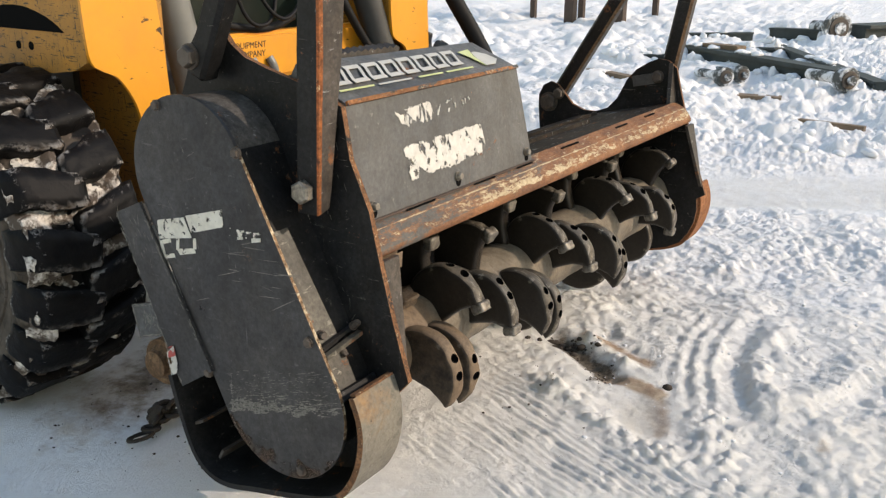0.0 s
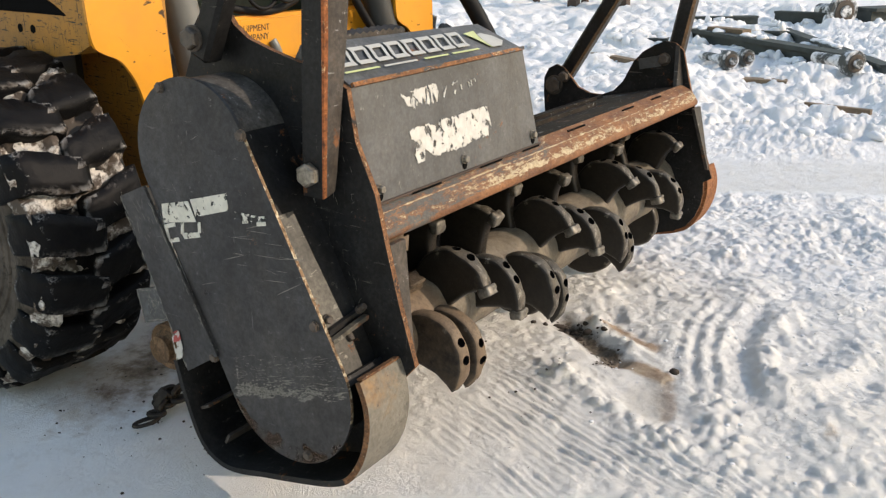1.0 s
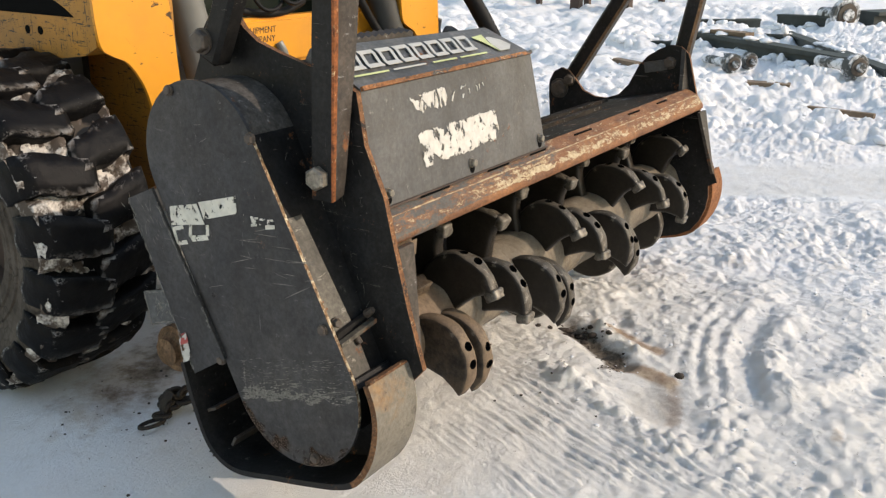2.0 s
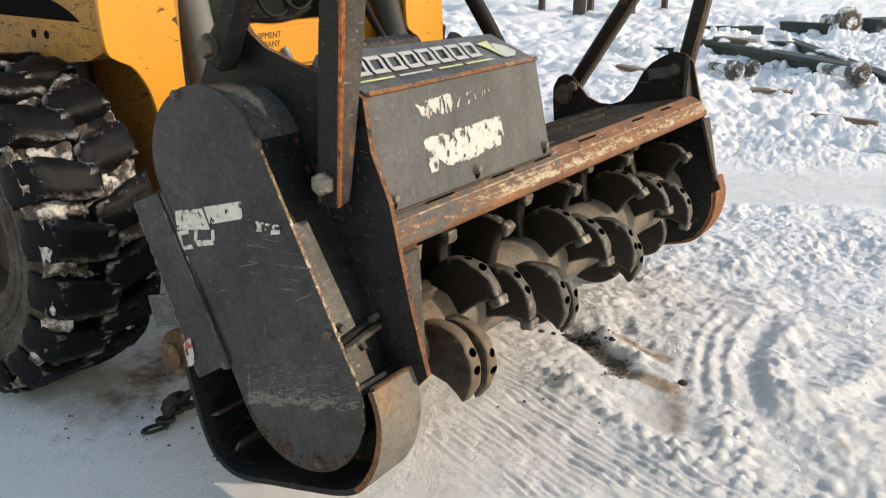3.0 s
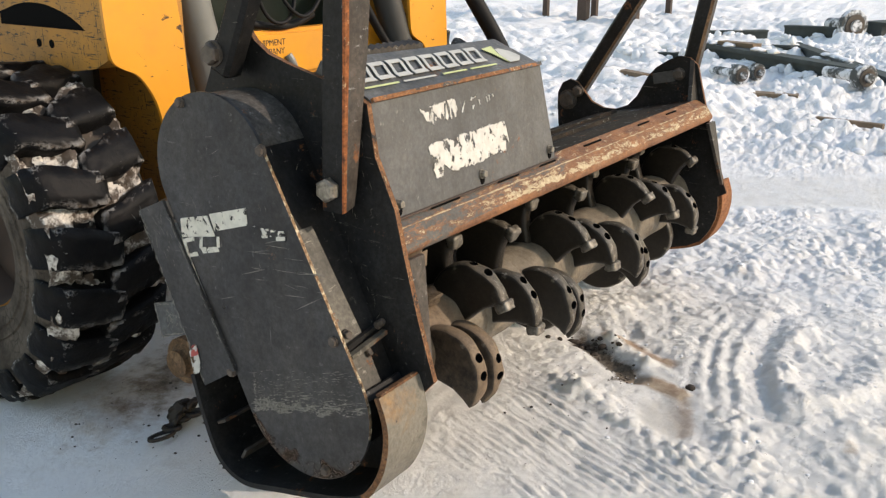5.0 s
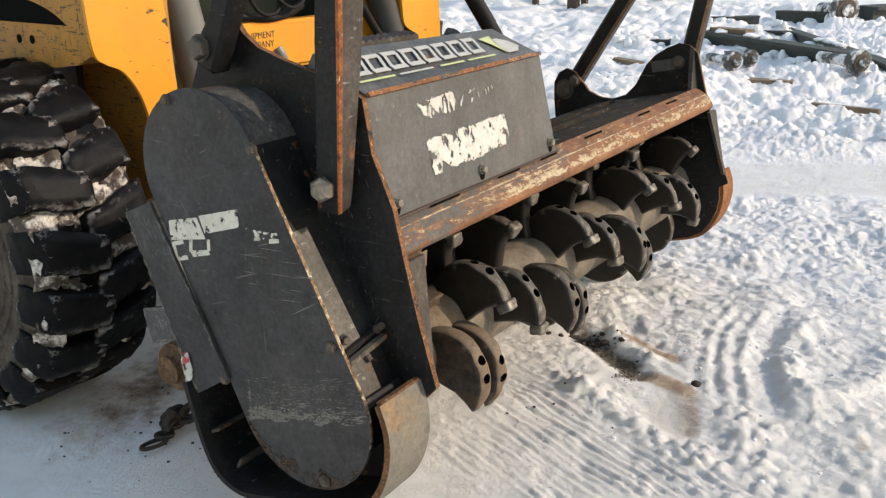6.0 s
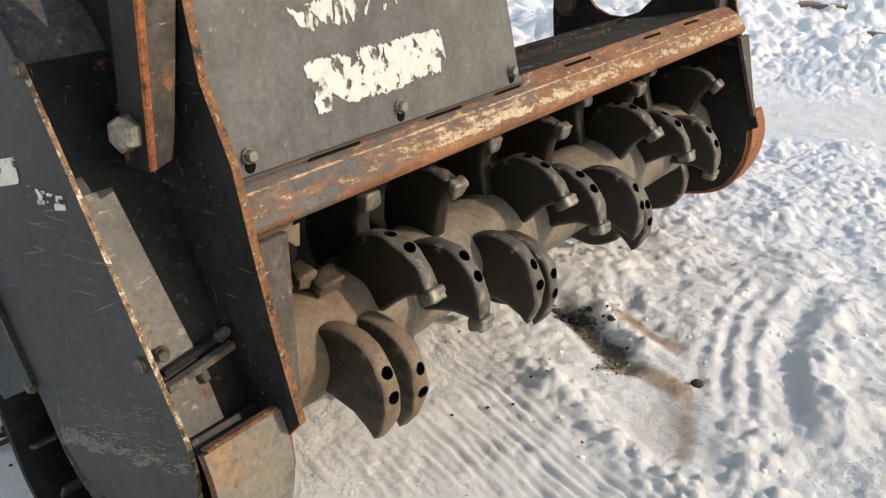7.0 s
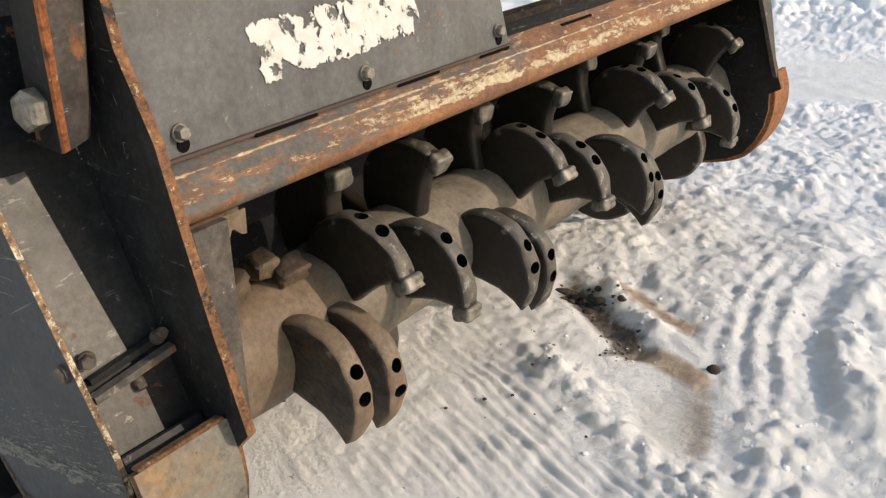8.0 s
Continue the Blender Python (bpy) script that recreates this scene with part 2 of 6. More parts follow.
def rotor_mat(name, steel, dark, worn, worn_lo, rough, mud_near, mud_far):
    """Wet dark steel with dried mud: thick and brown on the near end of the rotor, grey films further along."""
    m, nt, bs = mat_new(name)
    geo = nt.nodes.new("ShaderNodeNewGeometry")
    sep = nt.nodes.new("ShaderNodeSeparateXYZ")
    nt.links.new(geo.outputs["Position"], sep.inputs[0])
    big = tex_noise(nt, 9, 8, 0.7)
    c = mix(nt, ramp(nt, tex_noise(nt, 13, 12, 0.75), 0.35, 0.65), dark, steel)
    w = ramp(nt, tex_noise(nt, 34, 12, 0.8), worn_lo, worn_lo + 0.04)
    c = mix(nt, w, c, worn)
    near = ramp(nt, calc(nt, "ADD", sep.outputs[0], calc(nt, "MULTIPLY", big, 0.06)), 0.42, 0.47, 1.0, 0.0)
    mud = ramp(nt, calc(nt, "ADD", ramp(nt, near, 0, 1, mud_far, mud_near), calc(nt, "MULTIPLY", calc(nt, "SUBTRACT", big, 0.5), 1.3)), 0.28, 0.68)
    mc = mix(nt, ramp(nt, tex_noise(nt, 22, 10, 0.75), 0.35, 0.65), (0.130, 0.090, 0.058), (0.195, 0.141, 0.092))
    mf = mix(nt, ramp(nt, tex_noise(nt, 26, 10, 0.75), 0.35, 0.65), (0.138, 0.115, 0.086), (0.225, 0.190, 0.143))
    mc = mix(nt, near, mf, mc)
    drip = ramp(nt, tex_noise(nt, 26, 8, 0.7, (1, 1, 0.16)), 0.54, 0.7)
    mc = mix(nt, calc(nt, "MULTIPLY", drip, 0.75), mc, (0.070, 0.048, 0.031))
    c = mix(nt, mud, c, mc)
    c = times(nt, c, ramp(nt, tex_noise(nt, 120, 6, 0.7), 0.3, 0.68, 0.78, 1.18))
    nt.links.new(c, bs.inputs["Base Color"])
    nt.links.new(ramp(nt, mud, 0, 1, rough, rough + 0.25), bs.inputs["Roughness"])
    bs.inputs["Specular IOR Level"].default_value = 0.3
    h = calc(nt, "ADD", calc(nt, "MULTIPLY", mud, 0.8), calc(nt, "ADD", calc(nt, "MULTIPLY", big, 1.5), calc(nt, "MULTIPLY", tex_noise(nt, 70, 8, 0.7), 0.6)))
    bump(nt, bs, h, 0.55, 0.004)
    return m


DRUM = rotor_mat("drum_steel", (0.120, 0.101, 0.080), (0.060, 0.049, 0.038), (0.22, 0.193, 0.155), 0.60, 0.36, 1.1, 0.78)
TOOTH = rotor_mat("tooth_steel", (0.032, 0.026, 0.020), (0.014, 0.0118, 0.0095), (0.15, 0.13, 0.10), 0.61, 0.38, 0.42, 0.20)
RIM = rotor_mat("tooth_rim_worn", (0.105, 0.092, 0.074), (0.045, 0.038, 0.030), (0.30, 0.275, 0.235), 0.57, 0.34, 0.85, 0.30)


def plain(name, col, rough=0.5, metal=0.0, var=0.2, scale=20.0, bmp=0.2, spec=0.5):
    m, nt, bs = mat_new(name)
    dark = tuple(c * (1 - var) for c in col)
    nt.links.new(mix(nt, ramp(nt, tex_noise(nt, scale, 8, 0.65), 0.35, 0.65), dark, col), bs.inputs["Base Color"])
    bs.inputs["Roughness"].default_value = rough
    bs.inputs["Metallic"].default_value = metal
    bs.inputs["Specular IOR Level"].default_value = spec
    bump(nt, bs, tex_noise(nt, scale * 5, 4), bmp, 0.002)
    return m


def frosted(name):
    """Dark steel with frost and blown snow clinging to it."""
    m, nt, bs = mat_new(name)
    c = mix(nt, ramp(nt, tex_noise(nt, 9, 8, 0.7), 0.45, 0.56), (0.06, 0.065, 0.062), (0.72, 0.73, 0.75))
    nt.links.new(c, bs.inputs["Base Color"])
    bs.inputs["Roughness"].default_value = 0.75
    bump(nt, bs, tex_noise(nt, 40, 4), 0.3, 0.004)
    return m


CUTTER = plain("worn_carbide", (0.25, 0.222, 0.182), 0.5, 0.3, 0.9, 40, 0.5)
BOLT = plain("zinc_bolt", (0.33, 0.30, 0.25), 0.42, 0.6, 0.6, 90)
BOLT_D = plain("dirty_bolt", (0.12, 0.095, 0.075), 0.6, 0.2, 0.5, 60)
BLACK = plain("black_rubber_hose", (0.010, 0.010, 0.011), 0.6, 0, 0.3, spec=0.2)
# near black: the shade inside holes and slots put into the colour
HOLE = plain("hole_shade_black", (0.006, 0.006, 0.006), 0.9, 0, 0.1, spec=0.05)
CYL_G = plain("grey_cylinder_paint", (0.20, 0.205, 0.195), 0.42, 0, 0.2, 6)
CYL_D = plain("dark_cylinder_paint", (0.06, 0.062, 0.062), 0.45, 0, 0.3, 8)
GLASS = plain("dirty_cab_glass", (0.014, 0.023, 0.019), 0.3, 0, 0.5, 4, spec=0.25)
GREEN = plain("dark_green_steel", (0.055, 0.066, 0.064), 0.65, 0, 0.4, 5, spec=0.3)
WOOD = plain("weathered_wood", (0.24, 0.17, 0.11), 0.85, 0, 0.4, 9)
POSTM = plain("rusted_post_steel", (0.075, 0.05, 0.038), 0.75, 0, 0.4, 6)
GREYD = frosted("frosted_hub_steel")
TAN = rusty("old_roller_rust", ((0.13, 0.075, 0.04), (0.18, 0.11, 0.06), (0.08, 0.05, 0.03)), 0, (0.2, 0.15, 0.1), 12)
WHITE = plain("white_vinyl", (0.47, 0.47, 0.44), 0.5, 0, 0.12, 30)
LIME = plain("yellow_green_vinyl", (0.55, 0.60, 0.28), 0.5, 0, 0.15, 30)
BLACKV = plain("black_print", (0.05, 0.035, 0.02), 0.6)


def yellow_paint():
    m, nt, bs = mat_new("yellow_paint")
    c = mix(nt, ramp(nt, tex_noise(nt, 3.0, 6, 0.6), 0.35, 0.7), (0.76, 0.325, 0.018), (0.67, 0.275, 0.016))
    c = mix(nt, calc(nt, "MULTIPLY", ramp(nt, tex_noise(nt, 1.7, 6, 0.7), 0.5, 0.8), 0.4), c, (0.3, 0.17, 0.06))
    s = ramp(nt, tex_noise(nt, 28, 5, 0.6, (1, 0.5, 1.6), distort=0.6), 0.665, 0.69)
    c = mix(nt, s, c, (0.06, 0.035, 0.015))
    nt.links.new(c, bs.inputs["Base Color"])
    nt.links.new(ramp(nt, s, 0, 1, 0.35, 0.75), bs.inputs["Roughness"])
    bump(nt, bs, tex_noise(nt, 40, 3), 0.08, 0.002)
    return m


def scratched_yellow():
    m, nt, bs = mat_new("scratched_yellow_paint")
    # base yellow darker than the face plate's, then brown mottling and scratches
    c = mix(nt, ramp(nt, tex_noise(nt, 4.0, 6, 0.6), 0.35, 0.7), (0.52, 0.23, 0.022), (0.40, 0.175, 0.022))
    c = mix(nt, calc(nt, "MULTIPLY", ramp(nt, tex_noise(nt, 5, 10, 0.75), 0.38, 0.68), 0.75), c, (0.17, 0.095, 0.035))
    s1 = ramp(nt, tex_noise(nt, 70, 7, 0.65, (1, 0.4, 2.4), distort=0.5), 0.585, 0.61)
    s2 = ramp(nt, tex_noise(nt, 62, 7, 0.65, (1, 2.4, 0.4), distort=0.5), 0.60, 0.625)
    c = mix(nt, calc(nt, "MAXIMUM", s1, s2), c, (0.05, 0.03, 0.014))
    nt.links.new(c, bs.inputs["Base Color"])
    bs.inputs["Roughness"].default_value = 0.55
    bump(nt, bs, tex_noise(nt, 60, 3), 0.15, 0.002)
    return m


YELLOW, YELLOW_S = yellow_paint(), scratched_yellow()


def tyre_mat(name, snow_lo, mud_amount, rim_snow):
    """Black rubber with mud smears and snow: patches, and thin crusts left along worn edges."""
    m, nt, bs = mat_new(name)
    c = mix(nt, ramp(nt, tex_noise(nt, 25, 6, 0.7), 0.4, 0.7), (0.0042, 0.0042, 0.0048), (0.009, 0.0086, 0.0084))
    mud = ramp(nt, tex_noise(nt, 6.5, 8, 0.7), snow_lo - 0.08, snow_lo)
    c = mix(nt, calc(nt, "MULTIPLY", mud, mud_amount), c, (0.085, 0.068, 0.052))
    snow = ramp(nt, tex_noise(nt, 7.5, 12, 0.75), snow_lo + 0.03, snow_lo + 0.06)
    streak = calc(nt, "MULTIPLY", ramp(nt, tex_noise(nt, 30, 12, 0.8, (0.35, 1, 1)), 0.635, 0.655), rim_snow)
    geo = nt.nodes.new("ShaderNodeNewGeometry")
    edge = calc(nt, "MULTIPLY", ramp(nt, geo.outputs["Pointiness"], 0.555, 0.585), ramp(nt, tex_noise(nt, 16, 12, 0.8), 0.52, 0.545))
    snow = calc(nt, "MAXIMUM", snow, calc(nt, "MAXIMUM", streak, calc(nt, "MULTIPLY", edge, rim_snow)))
    c = mix(nt, calc(nt, "MULTIPLY", snow, 0.9), c, mix(nt, ramp(nt, tex_noise(nt, 28, 10, 0.75), 0.40, 0.6), (0.22, 0.17, 0.13), (0.70, 0.69, 0.67)))
    nt.links.new(c, bs.inputs["Base Color"])
    nt.links.new(ramp(nt, snow, 0, 1, 0.5, 0.85), bs.inputs["Roughness"])
    bs.inputs["Specular IOR Level"].default_value = 0.12
    bump(nt, bs, calc(nt, "ADD", tex_noise(nt, 60, 5), calc(nt, "MULTIPLY", snow, 2.0)), 0.5, 0.004)
    return m


TYRE, LUG = tyre_mat("tyre_carcass_snow_caked", 0.58, 0.8, 1.0), tyre_mat("tyre_lug_rubber", 0.72, 0.05, 0.55)


def sidewall_mat():
    """Old dusty rubber with fine cracks and ring lines."""
    m, nt, bs = mat_new("dusty_sidewall")
    c = mix(nt, ramp(nt, tex_noise(nt, 9, 10, 0.7), 0.38, 0.62), (0.045, 0.037, 0.030), (0.125, 0.105, 0.086))
    vor = nt.nodes.new("ShaderNodeTexVoronoi")
    vor.feature = "DISTANCE_TO_EDGE"
    vor.inputs["Scale"].default_value = 45
    tc = nt.nodes.new("ShaderNodeTexCoord")
    nt.links.new(tc.outputs["Object"], vor.inputs["Vector"])
    crack = calc(nt, "MULTIPLY", ramp(nt, vor.outputs["Distance"], 0.0, 0.10, 1.0, 0.0), ramp(nt, tex_noise(nt, 7, 5), 0.45, 0.6))
    c = mix(nt, calc(nt, "MULTIPLY", crack, 0.7), c, (0.016, 0.014, 0.012))
    c = mix(nt, ramp(nt, tex_noise(nt, 30, 10, 0.75), 0.62, 0.68), c, (0.20, 0.19, 0.175))
    nt.links.new(c, bs.inputs["Base Color"])
    bs.inputs["Roughness"].default_value = 0.85
    bs.inputs["Specular IOR Level"].default_value = 0.1
    bump(nt, bs, calc(nt, "SUBTRACT", tex_noise(nt, 60, 5), crack), 0.4, 0.003)
    return m


SIDEWALL = sidewall_mat()


def sticker_mat(name, lo, scale=26.0, stretch=(1, 1, 1), col=(0.80, 0.77, 0.68), patches=None, soft=0.012):
    """A peeling vinyl label: flakes remain, the rest lets the paint below show."""
    m, nt, bs = mat_new(name)
    f = ramp(nt, tex_noise(nt, scale, 10, 0.62, stretch, distort=0.25), lo, lo + soft)
    if patches:
        f = calc(nt, "MULTIPLY", f, ramp(nt, tex_noise(nt, patches, 6, 0.65, (1, 0.6, 1.5)), 0.45, 0.58))
    c = mix(nt, ramp(nt, tex_noise(nt, 50, 5), 0.4, 0.7), col, tuple(v * 0.8 for v in col))
    nt.links.new(c, bs.inputs["Base Color"])
    bs.inputs["Roughness"].default_value = 0.6
    nt.links.new(f, bs.inputs["Alpha"])
    return m


FLAKE = sticker_mat("peeling_white_label", 0.446, 34, (1.3, 1.2, 1.1), (0.58, 0.565, 0.52))
FLAKE_COVER = sticker_mat("peeling_cover_label", 0.425, 60, (1, 1, 1), (0.70, 0.67, 0.58))
FLAKE_WORN = sticker_mat("worn_white_label", 0.46, 50, (1.6, 1.2, 0.7), (0.56, 0.545, 0.50))
FLAKE_THIN = sticker_mat("nearly_gone_label", 0.60, 34)
STAIN = sticker_mat("brown_stain", 0.40, 30, (1, 1, 1), (0.085, 0.045, 0.023), None, 0.25)
REDV = sticker_mat("torn_red_print", 0.50, 70, (1, 1, 1), (0.45, 0.08, 0.07))


def snow_material():
    m, nt, bs = mat_new("trampled_snow")
    att = nt.nodes.new("ShaderNodeAttribute")
    att.attribute_name = "dirt"
    sep = nt.nodes.new("ShaderNodeSeparateColor")
    nt.links.new(att.outputs["Color"], sep.inputs[0])
    c = mix(nt, ramp(nt, tex_noise(nt, 2.2, 8, 0.65), 0.35, 0.7), (0.845, 0.848, 0.86), (0.82, 0.81, 0.795))
    # old packed snow: fine brownish grit in patches
    grit = calc(nt, "MULTIPLY", ramp(nt, tex_noise(nt, 5.0, 10, 0.75), 0.52, 0.70), 0.28)
    c = mix(nt, grit, c, (0.50, 0.42, 0.33))
    c = mix(nt, ramp(nt, att.outputs["Alpha"], 0, 1, 0, 0.75), c, (0.80, 0.77, 0.715))
    speck = ramp(nt, tex_noise(nt, 42, 4, 0.7), 0.685, 0.705)
    c = mix(nt, calc(nt, "MULTIPLY", speck, 0.6), c, (0.14, 0.09, 0.055))
    jag = tex_noise(nt, 16, 10, 0.7)
    brown = ramp(nt, calc(nt, "ADD", sep.outputs[0], calc(nt, "MULTIPLY", calc(nt, "SUBTRACT", jag, 0.5), 0.9)), 0.35, 0.75)
    c = mix(nt, calc(nt, "MULTIPLY", brown, 0.85), c, mix(nt, ramp(nt, tex_noise(nt, 9, 6, 0.7), 0.4, 0.6), (0.26, 0.14, 0.07), (0.46, 0.34, 0.22)))
    black = ramp(nt, calc(nt, "ADD", sep.outputs[1], calc(nt, "MULTIPLY", calc(nt, "SUBTRACT", jag, 0.5), 1.3)), 0.35, 0.80)
    c = mix(nt, black, c, mix(nt, ramp(nt, tex_noise(nt, 45, 8, 0.7), 0.35, 0.65), (0.05, 0.04, 0.03), (0.22, 0.185, 0.145)))
    ice = ramp(nt, calc(nt, "ADD", sep.outputs[2], calc(nt, "MULTIPLY", calc(nt, "SUBTRACT", jag, 0.5), 0.5)), 0.4, 0.7)
    c = mix(nt, calc(nt, "MULTIPLY", ice, 0.55), c, (0.62, 0.58, 0.52))
    nt.links.new(c, bs.inputs["Base Color"])
    nt.links.new(ramp(nt, ice, 0, 1, 0.75, 0.4), bs.inputs["Roughness"])
    bs.inputs["Specular IOR Level"].default_value = 0.2
    h = calc(nt, "ADD", tex_noise(nt, 48, 10, 0.75), calc(nt, "MULTIPLY", tex_noise(nt, 130, 6, 0.75), 0.8))
    vor = nt.nodes.new("ShaderNodeTexVoronoi")
    vor.feature = "SMOOTH_F1"
    vor.inputs["Scale"].default_value = 75
    vor.inputs["Randomness"].default_value = 1.0
    tc = nt.nodes.new("ShaderNodeTexCoord")
    wob = nt.nodes.new("ShaderNodeVectorMath")
    wob.operation = "ADD"
    nn = nt.nodes.new("ShaderNodeTexNoise")
    nn.inputs["Scale"].default_value = 30
    sc = nt.nodes.new("ShaderNodeVectorMath")
    sc.operation = "SCALE"
    sc.inputs["Scale"].default_value = 0.03
    nt.links.new(tc.outputs["Object"], nn.inputs["Vector"])
    nt.links.new(nn.outputs["Color"], sc.inputs[0])
    nt.links.new(tc.outputs["Object"], wob.inputs[0])
    nt.links.new(sc.outputs[0], wob.inputs[1])
    nt.links.new(wob.outputs[0], vor.inputs["Vector"])
    lump_mask = ramp(nt, tex_noise(nt, 6, 6, 0.7), 0.42, 0.6)
    h = calc(nt, "SUBTRACT", h, calc(nt, "MULTIPLY", calc(nt, "MULTIPLY", vor.outputs["Distance"], lump_mask), 0.45))
    bump(nt, bs, h, 0.68, 0.0138)
    return m


SNOW = snow_material()
def caked_mat():
    m, nt, bs = mat_new("caked_dirty_snow")
    c = mix(nt, ramp(nt, tex_noise(nt, 24, 10, 0.75), 0.41, 0.53), (0.66, 0.62, 0.56), (0.075, 0.056, 0.042))
    nt.links.new(c, bs.inputs["Base Color"])
    bs.inputs["Roughness"].default_value = 0.8
    bump(nt, bs, tex_noise(nt, 90, 6, 0.7), 0.6, 0.004)
    return m


CAKED = caked_mat()
CHAIN = plain("dark_chain_steel", (0.030, 0.023, 0.018), 0.6, 0.2, 0.5, 60)
SCRATCH = plain("scratched_to_metal", (0.25, 0.235, 0.205), 0.5, 0.1, 0.6, 160)
DIRT = plain("dark_soil", (0.060, 0.045, 0.034), 0.9, 0, 0.4, 40, 0.5)
CLOD = plain("loose_snow", (0.76, 0.77, 0.79), 0.75, 0, 0.06, 12, 0.4)


# ---------------------------------------------------------------- mesh helpers
def part(name, bm, material, parent=None, label="", smooth=False):
    me = bpy.data.meshes.new(name)
    bmesh.ops.recalc_face_normals(bm, faces=bm.faces)
    if smooth:
        for f in bm.faces:
            f.smooth = True
    bm.to_mesh(me)
    bm.free()
    for mt in material if isinstance(material, (list, tuple)) else (material,):
        me.materials.append(mt)
    ob = new(name, me)
    if smooth:
        me.set_sharp_from_angle(angle=radians(38))
    if parent:
        ob.parent = parent
    if label:
        ob["label"] = label
    return ob


def thing(name, label, category, at=(0, 0, 0), group="", kind=""):
    ob = new(name)
    ob.location = at
    ob.empty_display_size = 0.05
    return tagged(ob, label, category, group, kind)


def catmull(pts, n=6):
    out = []
    for i in range(len(pts) - 1):
        p0, p1, p2, p3 = (Vector(pts[max(0, min(len(pts) - 1, j))]) for j in (i - 1, i, i + 1, i + 2))
        for k in range(n):
            t = k / n
            out.append(0.5 * (2 * p1 + (p2 - p0) * t + (2 * p0 - 5 * p1 + 4 * p2 - p3) * t * t + (3 * p1 - p0 - 3 * p2 + p3) * t ** 3))
    out.append(Vector(pts[-1]))
    return out


def stadium(c0, r0, c1, r1, n=20):
    """Outline (y, z) round two circles, c0 below c1."""
    d = Vector(c1) - Vector(c0)
    a = math.atan2(d[1], d[0])
    k = math.acos((r0 - r1) / d.length)
    out = []
    for i in range(n + 1):
        t = a - k + (2 * k) * i / n
        out.append((c1[0] + r1 * math.cos(t), c1[1] + r1 * math.sin(t)))
    for i in range(n + 1):
        t = a + k + (2 * math.pi - 2 * k) * i / n
        out.append((c0[0] + r0 * math.cos(t), c0[1] + r0 * math.sin(t)))
    return out


def prism_x(bm, pts, x0, x1, cap=0, side=0):
    """A solid with the outline pts (y, z), from x0 to x1. cap, side: material slots."""
    a = [bm.verts.new((x0, p[0], p[1])) for p in pts]
    b = [bm.verts.new((x1, p[0], p[1])) for p in pts]
    f = [bm.faces.new(a), bm.faces.new(b[::-1])]
    for q in f:
        q.material_index = cap
    n = len(pts)
    for i in range(n):
        q = bm.faces.new((a[i], b[i], b[(i + 1) % n], a[(i + 1) % n]))
        q.material_index = side
        f.append(q)
    return f


def strip_x(bm, pts, x0, x1, thick, outer=0, edge=0):
    """A bent plate: the open line pts (y, z) is its outer face, from x0 to x1."""
    pts = [Vector(p) for p in pts]
    inner = []
    for i, p in enumerate(pts):
        d = (pts[min(i + 1, len(pts) - 1)] - pts[max(i - 1, 0)]).normalized()
        inner.append(p + Vector((-d.y, d.x)) * thick)
    rows = [[bm.verts.new((x, q[0], q[1])) for q in line] for x in (x0, x1) for line in (pts, inner)]
    oa, ia, ob_, ib = rows
    for i in range(len(pts) - 1):
        for quad, mi in (((oa[i], oa[i + 1], ob_[i + 1], ob_[i]), outer), ((ia[i], ib[i], ib[i + 1], ia[i + 1]), 2 if edge else 0),
                         ((oa[i], ia[i], ia[i + 1], oa[i + 1]), edge), ((ob_[i], ob_[i + 1], ib[i + 1], ib[i]), edge)):
            bm.faces.new(quad).material_index = mi
    for i in (0, len(pts) - 1):
        bm.faces.new((oa[i], ob_[i], ib[i], ia[i])).material_index = edge


def box(bm, c, s, rot=None, mi=0):
    m = Matrix.Translation(c) @ (rot.to_matrix().to_4x4() if rot else Matrix.Identity(4)) @ Matrix.Diagonal((*s, 1))
    r = bmesh.ops.create_cube(bm, size=1.0, matrix=m)
    for v in r["verts"]:
        for f in v.link_faces:
            f.material_index = mi
    return r["verts"]


def cyl(bm, p0, p1, r0, r1=None, seg=20, mi=0):
    p0, p1 = Vector(p0), Vector(p1)
    d = p1 - p0
    m = Matrix.Translation((p0 + p1) / 2) @ d.to_track_quat("Z", "Y").to_matrix().to_4x4()
    r = bmesh.ops.create_cone(bm, cap_ends=True, segments=seg, radius1=r0, radius2=r0 if r1 is None else r1, depth=d.length, matrix=m)
    for v in r["verts"]:
        for f in v.link_faces:
            f.material_index = mi
    return r["verts"]


def bar(bm, p0, p1, w, h, up=(0, 0, 1), mi=0):
    """A square bar between two points; w across, h along up."""
    p0, p1 = Vector(p0), Vector(p1)
    d = (p1 - p0).normalized()
    side = d.cross(Vector(up)).normalized()
    u = side.cross(d)
    vs = [bm.verts.new(p + side * sx * w / 2 + u * sz * h / 2) for p in (p0, p1) for sx, sz in ((-1, -1), (1, -1), (1, 1), (-1, 1))]
    for q in ((0, 1, 2, 3), (7, 6, 5, 4), (0, 4, 5, 1), (1, 5, 6, 2), (2, 6, 7, 3), (3, 7, 4, 0)):
        bm.faces.new([vs[i] for i in q]).material_index = mi
    return vs


